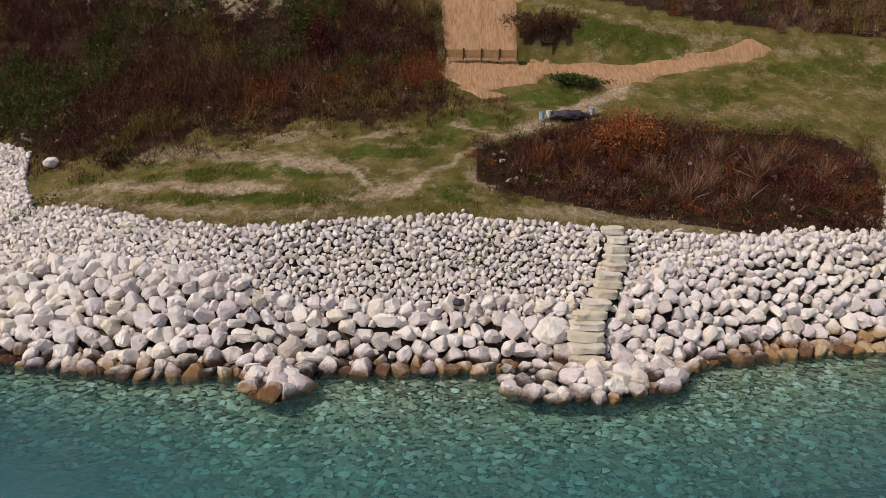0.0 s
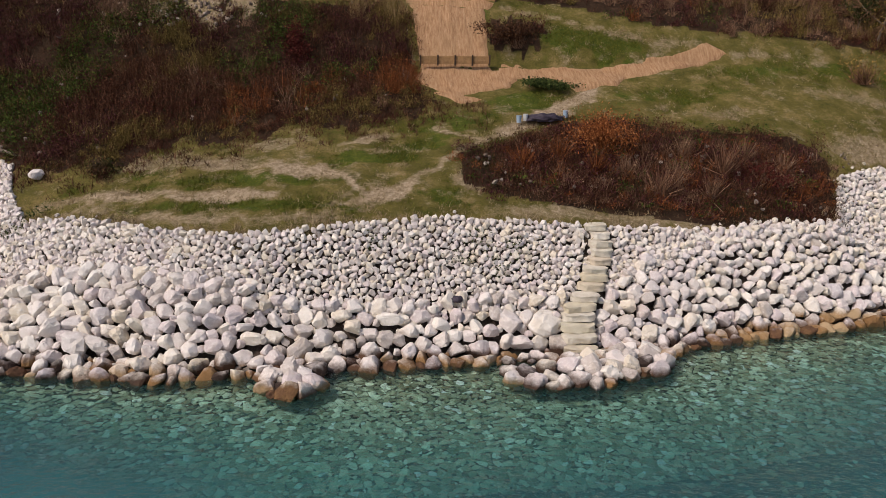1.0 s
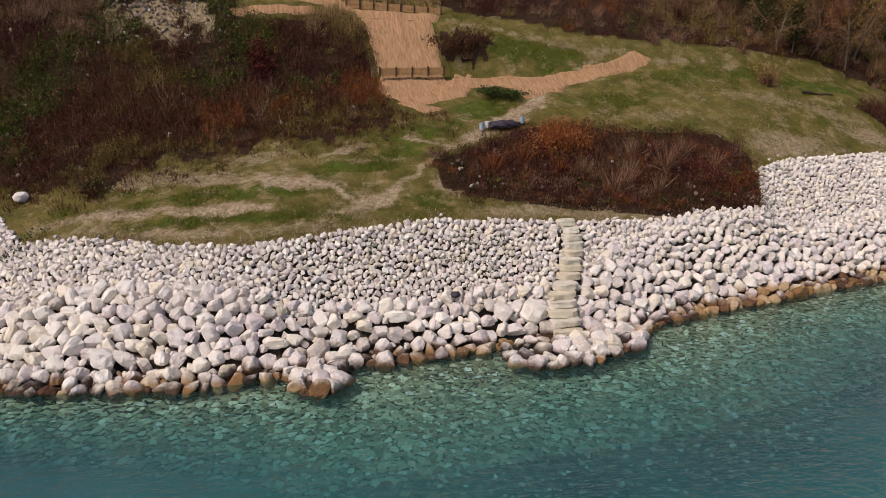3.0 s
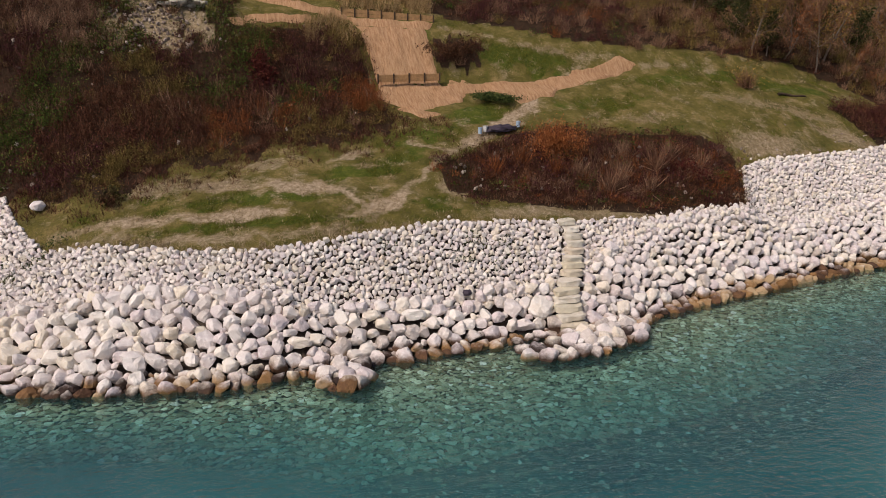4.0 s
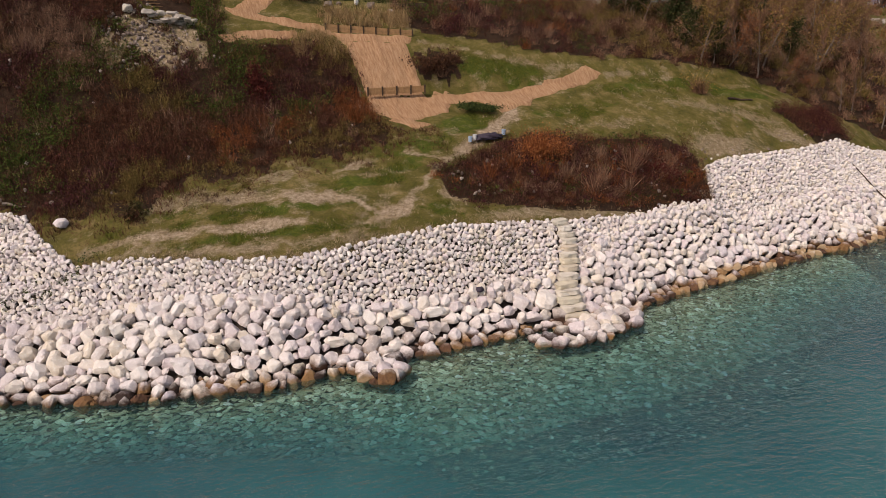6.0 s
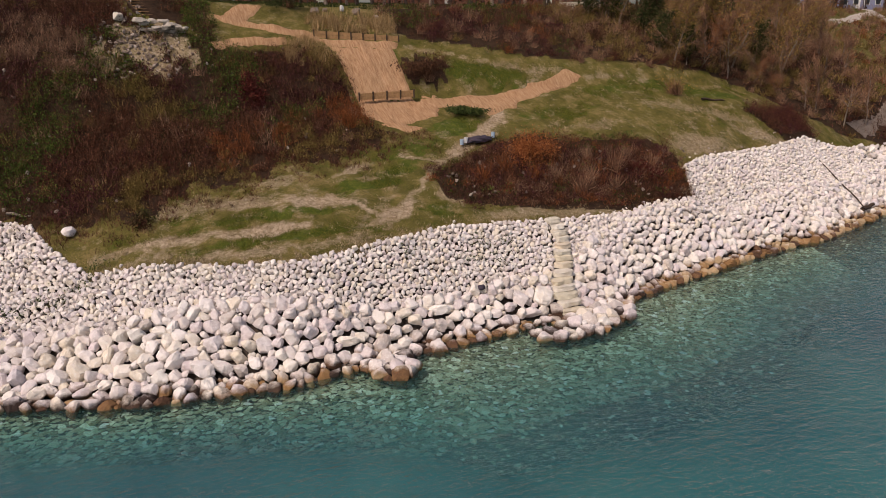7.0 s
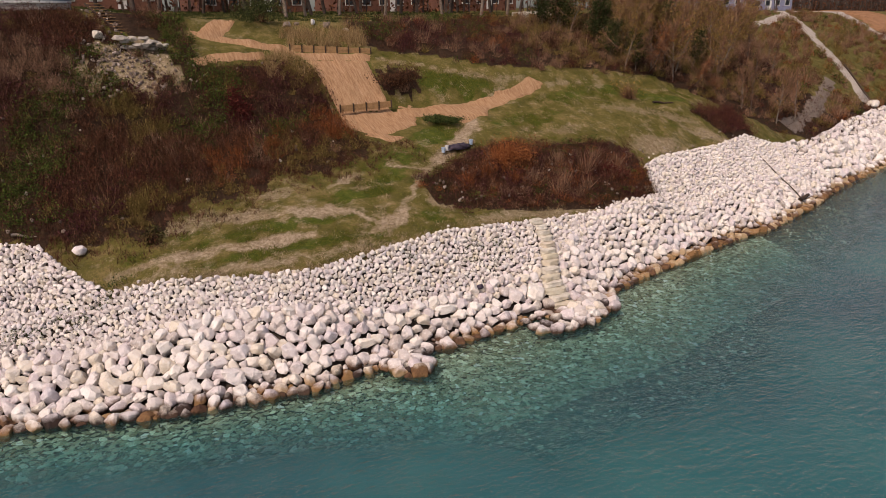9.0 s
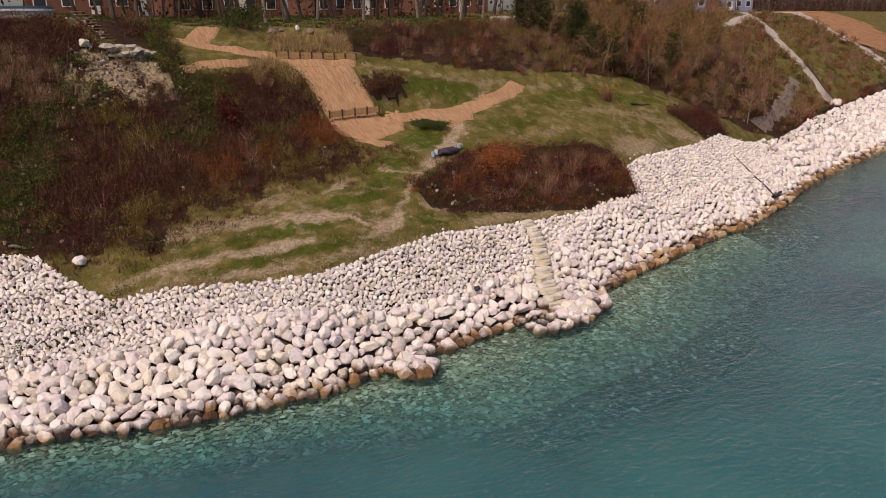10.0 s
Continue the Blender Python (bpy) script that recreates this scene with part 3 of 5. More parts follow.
def ground_sheet():
    xs = np.concatenate([np.linspace(-300, -40, 40, endpoint=False), np.arange(-40, -20, 0.4), np.arange(-20, 24, 0.2), np.arange(24, 46, 0.35), np.linspace(46, 130, 120, endpoint=False), np.linspace(130, 800, 40)])
    ys = np.concatenate([np.linspace(-600, 0, 20, endpoint=False), np.linspace(0, 20, 20, endpoint=False), np.arange(20, 28, 0.4), np.arange(28, 40, 0.17), np.arange(40, 60, 0.4), np.linspace(60, 130, 90, endpoint=False), np.linspace(130, 1200, 30)])
    X, Y = np.meshgrid(xs, ys)
    Z = height(X, Y)
    rough = np.array([noise.fractal(Vector((x * 0.35, y * 0.35, 0)), 1.0, 2.1, 5) for x, y in zip(X.ravel(), Y.ravel())]).reshape(X.shape)
    under = (Y > np.interp(X, WX, YW) - 0.3) & (Y < np.interp(X, CX, YC) - 0.3)
    Z = Z - np.where(X < 9, 0.16, 0.10) * under
    Z = Z + rough * np.where(Y > np.interp(X, CX, YC), 0.16, 0.05) * np.where((Y > 130) | (Y < 0), 0, 1)
    nx, ny = len(xs), len(ys)
    idx = np.arange(nx * ny).reshape(ny, nx)
    f = np.stack([idx[:-1, :-1], idx[:-1, 1:], idx[1:, 1:], idx[1:, :-1]], -1).reshape(-1, 4)
    me = mesh_of("ground", np.stack([X, Y, Z], -1).reshape(-1, 3), f, GROUND, True)
    lawn = (Y > np.interp(X, CX, YC))
    near = (X > -40) & (X < 60) & (Y > 26) & (Y < 62)
    bare, lush = np.zeros_like(X), np.zeros_like(X)
    bare[near], lush[near] = lawn_cover(X[near], Y[near])
    bare = np.maximum(bare, 0.55 * rubble_patch(X, Y))
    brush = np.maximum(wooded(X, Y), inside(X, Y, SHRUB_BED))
    # the same dark ground colour, without bushes, beside the wooden stairs
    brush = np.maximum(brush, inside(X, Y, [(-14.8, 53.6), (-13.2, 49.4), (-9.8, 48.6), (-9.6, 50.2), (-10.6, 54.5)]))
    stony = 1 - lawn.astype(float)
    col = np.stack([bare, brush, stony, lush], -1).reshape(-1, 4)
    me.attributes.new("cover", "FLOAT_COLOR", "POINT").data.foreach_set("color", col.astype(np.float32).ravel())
    return tagged(new("ground", me), "grassy lake shore rising to a brushy bluff, stony lake bed", "ground", kind="structure")


ground_sheet()


def lake():
    xs = np.concatenate([np.linspace(-900, -40, 30, endpoint=False), np.arange(-40, 60, 1.0), np.linspace(60, 900, 60)])
    off = np.concatenate([np.arange(-1.5, 24, 0.5), np.linspace(24, 700, 30)])
    X = np.repeat(xs[None], len(off), 0)
    Y = np.interp(X, WX, YW) - off[:, None]
    depth = np.clip(-height(X, Y) / 3.4, 0, 1)
    idx = np.arange(X.size).reshape(X.shape)
    f = np.stack([idx[:-1, :-1], idx[1:, :-1], idx[1:, 1:], idx[:-1, 1:]], -1).reshape(-1, 4)
    me = mesh_of("lake_water", np.stack([X, Y, np.zeros_like(X)], -1).reshape(-1, 3), f, WATER, True)
    me.attributes.new("depth", "FLOAT", "POINT").data.foreach_set("value", depth.astype(np.float32).ravel())
    tagged(new("water", me), "clear turquoise lake water with small ripples over stones", "water", kind="structure")


lake()


# ---------------------------------------------------------------- stones of the shore
rng = np.random.default_rng(11)
BIG_X = [-60, -22, -17, -14, -10, -6.5, -2.8, 2, 5, 8, 10, 12, 15, 19, 23, 33, 41, 55, 110]
BIG_Y = [37, 29.6, 27.6, 27.2, 26.3, 25.6, 25.7, 26.3, 26.5, 27.7, 28.8, 29.6, 30.5, 31.0, 31.4, 33.8, 36.5, 41.0, 56]
big_top = lambda x: float(np.interp(x, BIG_X, BIG_Y))
water_edge = lambda x: float(np.interp(x, WX, YW))
crest = lambda x: float(np.interp(x, CX, YC))
STAIR = [(6.7, 29.2, 3.90), (6.85, 28.9, 3.62), (6.85, 28.55, 3.34), (6.75, 28.25, 3.08), (6.6, 27.9, 2.80), (6.4, 27.5, 2.54), (6.25, 27.2, 2.30), (6.05, 26.85, 2.04),
         (5.75, 26.35, 1.76), (5.5, 25.95, 1.48), (5.35, 25.6, 1.22), (5.3, 25.2, 0.94), (5.2, 24.8, 0.66), (5.15, 24.35, 0.36)]
stair_room = [(x + dx, y, 0.42) for x, y, _ in STAIR for dx in (-0.3, 0.3)]

radii = np.sort(np.concatenate([rng.uniform(0.33, 0.44, 110), rng.uniform(0.21, 0.34, 3200), rng.uniform(0.11, 0.21, 5600)]))[::-1]
largest = [(4.0, 25.5, 0.58), (4.5, 24.85, 0.52), (3.0, 24.95, 0.42), (-13.3, 24.5, 0.5), (-12.5, 24.4, 0.46), (-5.4, 22.3, 0.36), (5.2, 23.0, 0.42)]
blocks = largest + packed(rng, -34, 46, lambda x: water_edge(x) - 0.25, big_top, radii, 25, 0.75, 1.15, stair_room + largest,
                lambda x, up: 0.6 if x < 9 and up < 0.8 else 0.34 if x < 9 else 0.42 - 0.27 * up)
# the two small spits that reach out into the water
SPITS = ((-5.6, 22.6, 1.05, 0.95, 1.3), (4.2, 22.75, 2.1, 0.75, 0.45), (5.6, 23.3, 1.3, 0.9, 1.0), (7.3, 24.0, 1.2, 1.0, 1.0))
for cx, cy, sx, sy, up in SPITS:
    here = [b for b in blocks if abs(b[0] - cx) < 4]
    blocks += packed(rng, cx - sx, cx + sx, lambda x: cy - sy * math.sqrt(max(0.0, 1 - ((x - cx) / sx) ** 2)), lambda x: cy + up, np.sort(rng.uniform(0.2, 0.43, 60))[::-1], 30, 0.72, 1.1, here)
far_blocks = packed(rng, 46, 130, lambda x: water_edge(x) - 0.25, big_top, np.sort(rng.uniform(0.24, 0.48, 2600))[::-1], 12, 0.76, 1.2)



def rough_block(seed, cuts, rough=0.09):
    """A quarried block: a cube's grid drawn in to a handful of flat faces that meet in worn edges."""
    r = np.random.default_rng(seed)
    bm = bmesh.new()
    bmesh.ops.create_cube(bm, size=2.0)
    bmesh.ops.subdivide_edges(bm, edges=bm.edges[:], cuts=cuts, use_grid_fill=True)
    ways = [np.array(w, float) + r.normal(size=3) * 0.36 for w in ((1, 0, 0), (-1, 0, 0), (0, 1, 0), (0, -1, 0), (0, 0, 1), (0, 0, -1))] + [r.normal(size=3) for _ in range(6)]
    ways = np.array([w / np.linalg.norm(w) for w in ways])
    far = np.concatenate([r.uniform(0.66, 0.95, 6), r.uniform(0.74, 0.98, 6)])
    shape = np.array((1.0, r.uniform(0.66, 0.98), r.uniform(0.6, 0.9)))
    for p in bm.verts:
        d = np.array(p.co) / np.linalg.norm(p.co)
        reach = ((np.clip(ways @ d, 0, None) / far) ** 28).sum() ** (-1 / 28)
        reach = min(reach, 1.26)
        reach *= 1 + rough * noise.fractal(Vector(d) * 1.9 + Vector((seed * 7.0, 0, 0)), 0.8, 2.2, 4)
        p.co = Vector(d * reach * shape)
    bmesh.ops.triangulate(bm, faces=bm.faces[:])
    return bm


def rough_arrays(seed, cuts=3):
    bm = rough_block(seed, cuts)
    bm.verts.index_update()
    v, f = np.array([p.co[:] for p in bm.verts]), np.array([[p.index for p in q.verts] for q in bm.faces])
    bm.free()
    return v, f


shapes = [bm_mesh("boulder", rough_block(100 + i, 4), STONE) for i in range(30)]
revetment = empty("rock_revetment", Matrix(), "sloping shore wall of pale limestone boulders above the lake", "stone revetment", kind="structure")
blocks.sort(key=lambda b: abs(b[0] - 1.0) + 0.0 * b[2])
rest = []
for k, (x, y, r) in enumerate(blocks):
    z = max(ground_at(x, y), -0.25) + 0.28 * r + 0.1 + rng.uniform(0, 0.12)
    z += sum(0.28 * max(0.0, 1 - math.hypot((x - cx) / (sx + 0.4), (y - cy - 0.3) / (sy + 0.5))) for cx, cy, sx, sy, up in SPITS)
    if k < 300:
        ob = part("boulder", shapes[int(rng.integers(30))], revetment)
        tilt = Euler((rng.uniform(-0.7, 0.9), rng.uniform(-0.6, 0.6), rng.uniform(0, 6.28)))
        ob.matrix_world = Matrix.LocRotScale((x, y, z), tilt, (r * 1.12, r * 1.1, r * rng.uniform(0.95, 1.25)))
    else:
        rest.append((x, y, z, r))
for x, y, r in far_blocks:
    rest.append((x, y, ground_at(x, y) + 0.2 * r + 0.1, r))
v1, f1 = scatter(rng, [rough_arrays(200 + i) for i in range(20)], [np.array(q[:3]) for q in rest if q[3] > 0.2 and q[0] < 30], [q[3] * 1.13 for q in rest if q[3] > 0.2 and q[0] < 30], 0.9)
v2, f2 = scatter(rng, [rough_arrays(230 + i, 2) for i in range(14)], [np.array(q[:3]) for q in rest if q[3] <= 0.2 or q[0] >= 30], [q[3] * 1.22 for q in rest if q[3] <= 0.2 or q[0] >= 30], 0.9)
v, f = np.concatenate([v1, v2]), np.concatenate([f1, f2 + len(v1)])
tagged(part("boulder_pile", mesh_of("boulder_pile", v, f, STONE_PILE), revetment), "more pale boulders along the water", kind="stuff")

# smaller stones above the blocks
pebbles = packed(rng, -32, 44, lambda x: big_top(x) - 0.35, crest, np.sort(0.055 + 0.11 * rng.random(47000) ** 1.2)[::-1], 4, 0.70, 1.2, stair_room)
kinds = [hull_arrays(np.random.default_rng(300 + i), 12, 0.3, 0.0) for i in range(16)]
places = [np.array((x, y, ground_at(x, y) + 0.35 * r + 0.06 + rng.uniform(0, 0.07))) for x, y, r in pebbles]
sizes = [r * 1.17 for _, _, r in pebbles]
far = packed(rng, 44, 130, big_top, crest, rng.uniform(0.2, 0.4, 3000), 6, 0.8, 1.2)
places += [np.array((x, y, ground_at(x, y) + 0.3 * r + 0.1)) for x, y, r in far]
sizes += [r * 1.2 for _, _, r in far]
# loose chips filling the joints
for _ in range(4500):
    x = rng.uniform(-32, 46)
    y = rng.uniform(min(big_top(x), crest(x)) - 0.5, crest(x) + rng.exponential(0.12))
    places.append(np.array((x, y, ground_at(x, y) + 0.04)))
    sizes.append(rng.uniform(0.06, 0.15))
v, f = scatter(rng, kinds, places, sizes, 3.1)
tagged(part("small_stones", mesh_of("small_stones", v, f, STONE_PILE), revetment), "fist to head sized pale stones on the upper slope", kind="stuff")

# flat stones under water
kinds = [hull_arrays(np.random.default_rng(400 + i), 9, 0.95, 0.0) for i in range(16)]
slabs = packed(rng, -24, 28, lambda x: water_edge(x) - 6.5, lambda x: water_edge(x) + 0.2, np.sort(0.06 + 0.14 * rng.random(25000) ** 2.2)[::-1], 5, 0.60, 1.0)
places = [np.array((x, y, ground_at(x, y) + 0.06 + rng.uniform(0, 0.05))) for x, y, r in slabs]
sizes = [r * 1.12 for _, _, r in slabs]
for _ in range(8000):
    x = rng.uniform(-34, 60)
    y = water_edge(x) - rng.uniform(0, 16)
    places.append(np.array((x, y, ground_at(x, y) + 0.02)))
    sizes.append(0.05 + 0.13 * rng.random() ** 1.6)
v, f = scatter(rng, kinds, places, sizes, 0.16, 0.30)
tagged(new("lakebed_stones", mesh_of("lakebed_stones", v, f, BED_STONE)), "flat greenish stones lying under the clear water", "stones", kind="stuff")


def stone_stairs():
    root = empty("stone_stairs", Matrix.Translation((5.2, 24.3, 0)), "rough cream limestone slab steps down to the water", "stairs")
    for k, (x, y, z) in enumerate(STAIR):
        wide = 0.86 + 0.035 * k + random.uniform(-0.08, 0.12)
        bm = bmesh.new()
        bmesh.ops.create_cube(bm, size=1.0)
        bmesh.ops.subdivide_edges(bm, edges=bm.edges[:], cuts=3, use_grid_fill=True)
        for p in bm.verts:
            c = Vector((p.co.x * wide, p.co.y * 0.62, p.co.z * 0.27))
            n = noise.noise_vector(Vector((c.x * 2.3, c.y * 2.3 + 9 * k, c.z * 3)))
            corner = max(0.0, abs(p.co.x) + abs(p.co.y) - 0.72)
            p.co = c + Vector((n.x * 0.09, n.y * 0.09, n.z * 0.035)) - Vector((c.x, c.y, 0)) * 0.55 * corner
        bmesh.ops.bevel(bm, geom=[e for e in bm.edges if len(e.link_faces) == 2 and e.calc_face_angle() > 0.6], offset=0.025, segments=2, affect="EDGES")
        ob = part("step", bm_mesh("step", bm, STEPSTONE), root)
        ob.matrix_world = pose(x + random.uniform(-0.1, 0.1), y, z + 0.02, random.uniform(-4, 3), random.uniform(-3, 3), random.uniform(-10, 10))


stone_stairs()


# ---------------------------------------------------------------- straw blankets and timber
def blanket(name, left, right, label, lift=0.07, seed=1, step=0.18, ragged=0.12):
    """A blanket of straw laid over the ground between two edges that run the same way."""
    def resample(line, n):
        line = np.array(line, float)
        s = np.concatenate([[0], np.cumsum(np.hypot(*np.diff(line, axis=0).T))])
        q = np.linspace(0, s[-1], n)
        return np.stack([np.interp(q, s, line[:, 0]), np.interp(q, s, line[:, 1])], 1)
    def span(line):
        return np.hypot(*np.diff(np.array(line, float), axis=0).T).sum()
    n = int(max(span(left), span(right)) / step) + 2
    L, R = resample(left, n), resample(right, n)
    m = int(np.hypot(*(L - R).T).max() / step) + 2
    r = np.random.default_rng(seed)
    wob = np.convolve(r.normal(size=2 * n + 8), np.ones(3) / 3, "same")[:2 * n]
    verts = []
    for i in range(n):
        d = (R[i] - L[i]) / (np.hypot(*(R[i] - L[i])) + 1e-6)
        a, b = L[i] - d * wob[i] * ragged, R[i] + d * wob[n + i] * ragged
        for j in range(m):
            p = a + (b - a) * j / (m - 1)
            edge = j in (0, m - 1) or i in (0, n - 1)
            z = ground_at(*p) + (lift * 0.3 - 0.05 if edge else lift) + 0.07 * noise.noise(Vector((p[0] * 2.2, p[1] * 0.9, seed)))
            z += 0.16 * noise.fractal(Vector((p[0] * 0.35, p[1] * 0.35, 0)), 1.0, 2.1, 5)
            verts.append((p[0], p[1], z))
    faces = [(i * m + j, i * m + j + 1, (i + 1) * m + j + 1, (i + 1) * m + j) for i in range(n - 1) for j in range(m - 1)]
    ob = new(name, mesh_of(name, verts, faces, STRAW, True))
    return tagged(ob, label, "straw blanket", group="straw blankets")


blanket("straw_blanket", [(-0.2, 41.8), (-0.25, 42.5), (-0.9, 46.9)], [(3.9, 41.8), (3.75, 42.5), (3.95, 46.6)], "golden straw erosion blanket laid down the steep bank", seed=1)
blanket("straw_blanket", [(-1.0, 46.85), (-1.3, 47.75)], [(4.1, 46.5), (4.6, 47.2)], "straw blanket on the narrow bench below the timber boxes", seed=2, lift=0.09)
blanket("straw_blanket", [(-0.9, 41.2), (0.0, 42.4), (0.2, 42.5)], [(1.4, 39.3), (4.6, 40.2), (5.9, 42.3)], "trampled straw blanket at the foot of the bank", seed=3, lift=0.08)
blanket("straw_blanket", [(0.3, 39.7), (1.3, 40.1)], [(1.6, 38.4), (3.1, 38.8)], "torn end of a straw blanket on the lawn", seed=4, lift=0.07)
blanket("straw_blanket", [(4.0, 42.7), (11.0, 42.6), (14.6, 43.1), (17.0, 44.0)], [(5.0, 41.4), (7.3, 41.3), (8.3, 39.8), (10.6, 40.3), (11.4, 41.2), (14.6, 42.1), (18.1, 43.2)], "straw blanket along the curved footpath", seed=5, lift=0.09)
blanket("straw_blanket", [(-1.2, 48.1), (-4.5, 49.0), (-8.2, 50.0)], [(-1.2, 47.3), (-4.5, 48.2), (-7.6, 49.1)], "straw blanket on the path climbing the bank", seed=6, lift=0.1)
blanket("straw_blanket", [(-8.0, 49.6), (-6.2, 51.3), (-5.9, 51.9)], [(-6.2, 49.2), (-4.8, 50.6), (-4.3, 51.8)], "straw blanket on the upper bend of the path", seed=7, lift=0.1)
blanket("straw_blanket", [(-9.0, 46.9), (-6.3, 47.4), (-3.5, 47.8)], [(-8.7, 46.2), (-6.5, 46.6), (-3.7, 46.9)], "straw blanket on a narrow ledge of the bank", seed=8, lift=0.1)


def timber_row(name, a, b, n, tall, label):
    """A low wall of planks between square posts."""
    root = empty(name, Matrix.Translation((*a[:2], ground_at(*a[:2]))), label, "timber wall")
    a, b = Vector(a), Vector(b)
    way = (b - a) / n
    turn = math.degrees(math.atan2(way.y, way.x))
    long = Vector((way.x, way.y, 0)).length
    for i in range(n):
        p = a + way * (i + 0.5)
        for k in range(2):
            q = part("plank", box("plank", (long - 0.09, 0.07, tall / 2 - 0.012), TIMBER, bevel=0.012, jitter=0.008, seed=i * 2 + k), root)
            q.matrix_world = pose(p.x, p.y, p.z + k * tall / 2, 0, -math.degrees(math.atan2(way.z, long)), turn)
    for i in range(n + 1):
        p = a + way * i
        q = part("post", box("post", (0.085, 0.10, tall + 0.16), DARKWOOD, bevel=0.01, seed=i), root)
        q.matrix_world = pose(p.x, p.y - 0.045, p.z - 0.1, 0, 0, turn)
    return root


timber_row("timber_wall", (-1.6, 47.85, 13.95), (4.6, 47.35, 13.5), 7, 0.50, "row of seven plank panels between dark posts on the bench")
timber_row("timber_wall", (-0.25, 42.2, 9.98), (3.7, 42.3, 10.04), 4, 0.44, "low row of four plank panels at the foot of the straw bank")


# ---------------------------------------------------------------- grass and brush
rng = np.random.default_rng(21)


def tufts(n, x0, x1, y0, y1, keep, blades, tall, spread=0.6, width=0.012):
    """Bases and stalks of grass tufts on the ground where keep says so."""
    x, y = rng.uniform(x0, x1, n), rng.uniform(y0, y1, n)
    k = keep(x, y)
    x, y = x[k], y[k]
    x, y = np.repeat(x, blades), np.repeat(y, blades)
    x, y = x + rng.normal(size=len(x)) * 0.09, y + rng.normal(size=len(x)) * 0.09
    base = np.stack([x, y, height(x, y) - 0.02], 1)
    return spikes(rng, base, (0, 0, 1), tall * rng.uniform(0.5, 1.3, len(x)), width * rng.uniform(0.6, 1.5, len(x)), spread)


def on_lawn(x, y):
    free = (wooded(x, y) < 0.5) & ~inside(x, y, SHRUB_BED) & (y > np.interp(x, CX, YC) + 0.1)
    free &= ~inside(x, y, [(-1, 38.4), (3, 38.4), (5.5, 40), (8, 39.7), (11, 40), (18.3, 43.2), (17, 44), (11, 42.6), (4, 42.7), (4.6, 47.3), (-1.4, 47.8), (0, 42.6), (-1, 41)])
    free &= ~inside(x, y, [(-9.2, 46), (-3.5, 46.8), (-1, 47), (-1, 48.2), (-5, 49.2), (-4, 51.9), (-6.2, 51.9), (-8.4, 49.6), (-4, 48), (-9, 47)])
    return free


def lawn_grass(n, blades, tall, spread, test):
    return tufts(n, -22, 37, 28.5, 48, lambda x, y: on_lawn(x, y) & test(*lawn_cover(x, y), rng.random(len(x))), blades, tall, spread)


v, f = lawn_grass(80000, 7, 0.12, 0.75, lambda bare, lush, r: (lush > 0.5 * r) & (bare < 0.25 + 0.45 * r))
tagged(new("lawn_grass", mesh_of("lawn_grass", v, f, GRASS)), "short green autumn grass in drifts", "grass", kind="stuff")
v, f = lawn_grass(50000, 7, 0.14, 0.9, lambda bare, lush, r: (bare > 0.1 + 0.5 * r) & (bare < 0.5 + 0.5 * r))
tagged(new("dry_grass", mesh_of("dry_grass", v, f, DRYGRASS)), "dry straw-coloured grass in drifts", "grass", kind="stuff")
v, f = tufts(11000, -20, 20, 27, 34, lambda x, y: (np.abs(y - np.interp(x, CX, YC) - 0.2) < 0.8 * rng.random(len(x)) ** 2 + 0.05) & (rng.random(len(x)) < np.interp(x, [-18, -13, -10, -3, 0, 20], [0.5, 0.5, 1.0, 1.0, 0.25, 0.35])), 12, 0.26, 0.8)
tagged(new("edge_grass", mesh_of("edge_grass", v, f, DRYGRASS)), "longer dry grass along the top of the stones", "grass", kind="stuff")
v, f = tufts(5200, -21, 3, 31, 40, lambda x, y: (y > brush_edge(x) - 2.6 * rng.random(len(x)) ** 2) & (y < brush_edge(x) + 1.2) & on_lawn(x, y), 12, 0.42, 0.6)
tagged(new("weed_fringe", mesh_of("weed_fringe", v, f, TWIG)), "brown weeds thinning out towards the lawn", "grass", kind="stuff")
v, f = tufts(9000, -24, 40, 52, 100, lambda x, y: y > np.interp(x, TX, YT), 6, 0.22, width=0.03)
tagged(new("upper_lawn_grass", mesh_of("upper_lawn_grass", v, f, SHADEDGRASS)), "mown green lawn on top of the bluff", "grass", kind="stuff")


def in_brush(x, y):
    x, y = x + rng.normal(size=np.shape(x)) * 0.3, y + rng.normal(size=np.shape(x)) * 0.3
    return (wooded(x, y) > 0.4) | ((x > 62) & (y > np.interp(x, CX, YC) + 2) & (y < np.interp(x, TX, YT))) | inside(x, y, SHRUB_BED)


def undergrowth(n, x0, x1, y0, y1, keep, tall, stalks, leaves):
    """Low stalks and leaves that cover the soil between the bushes."""
    x, y = rng.uniform(x0, x1, n), rng.uniform(y0, y1, n)
    k = keep(x, y)
    x, y = x[k], y[k]
    h = tall * rng.uniform(0.4, 1.25, len(x))
    z = height(x, y)
    xs, ys, hs = (np.repeat(a, stalks) for a in (x, y, h))
    base = np.stack([xs + rng.normal(size=len(xs)) * 0.12, ys + rng.normal(size=len(xs)) * 0.12, np.repeat(z, stalks) - 0.05], 1)
    twigs = spikes(rng, base, (0, -0.15, 1), hs * rng.uniform(0.6, 1.3, len(xs)), rng.uniform(0.006, 0.018, len(xs)), 0.5)
    xs, ys, hs = (np.repeat(a, leaves) for a in (x, y, h))
    c = np.stack([xs + rng.normal(size=len(xs)) * 0.26, ys + rng.normal(size=len(xs)) * 0.26, np.repeat(z, leaves) + hs * rng.uniform(0.05, 1.0, len(xs))], 1)
    return twigs, flakes(rng, c, rng.uniform(0.025, 0.055, len(xs)))


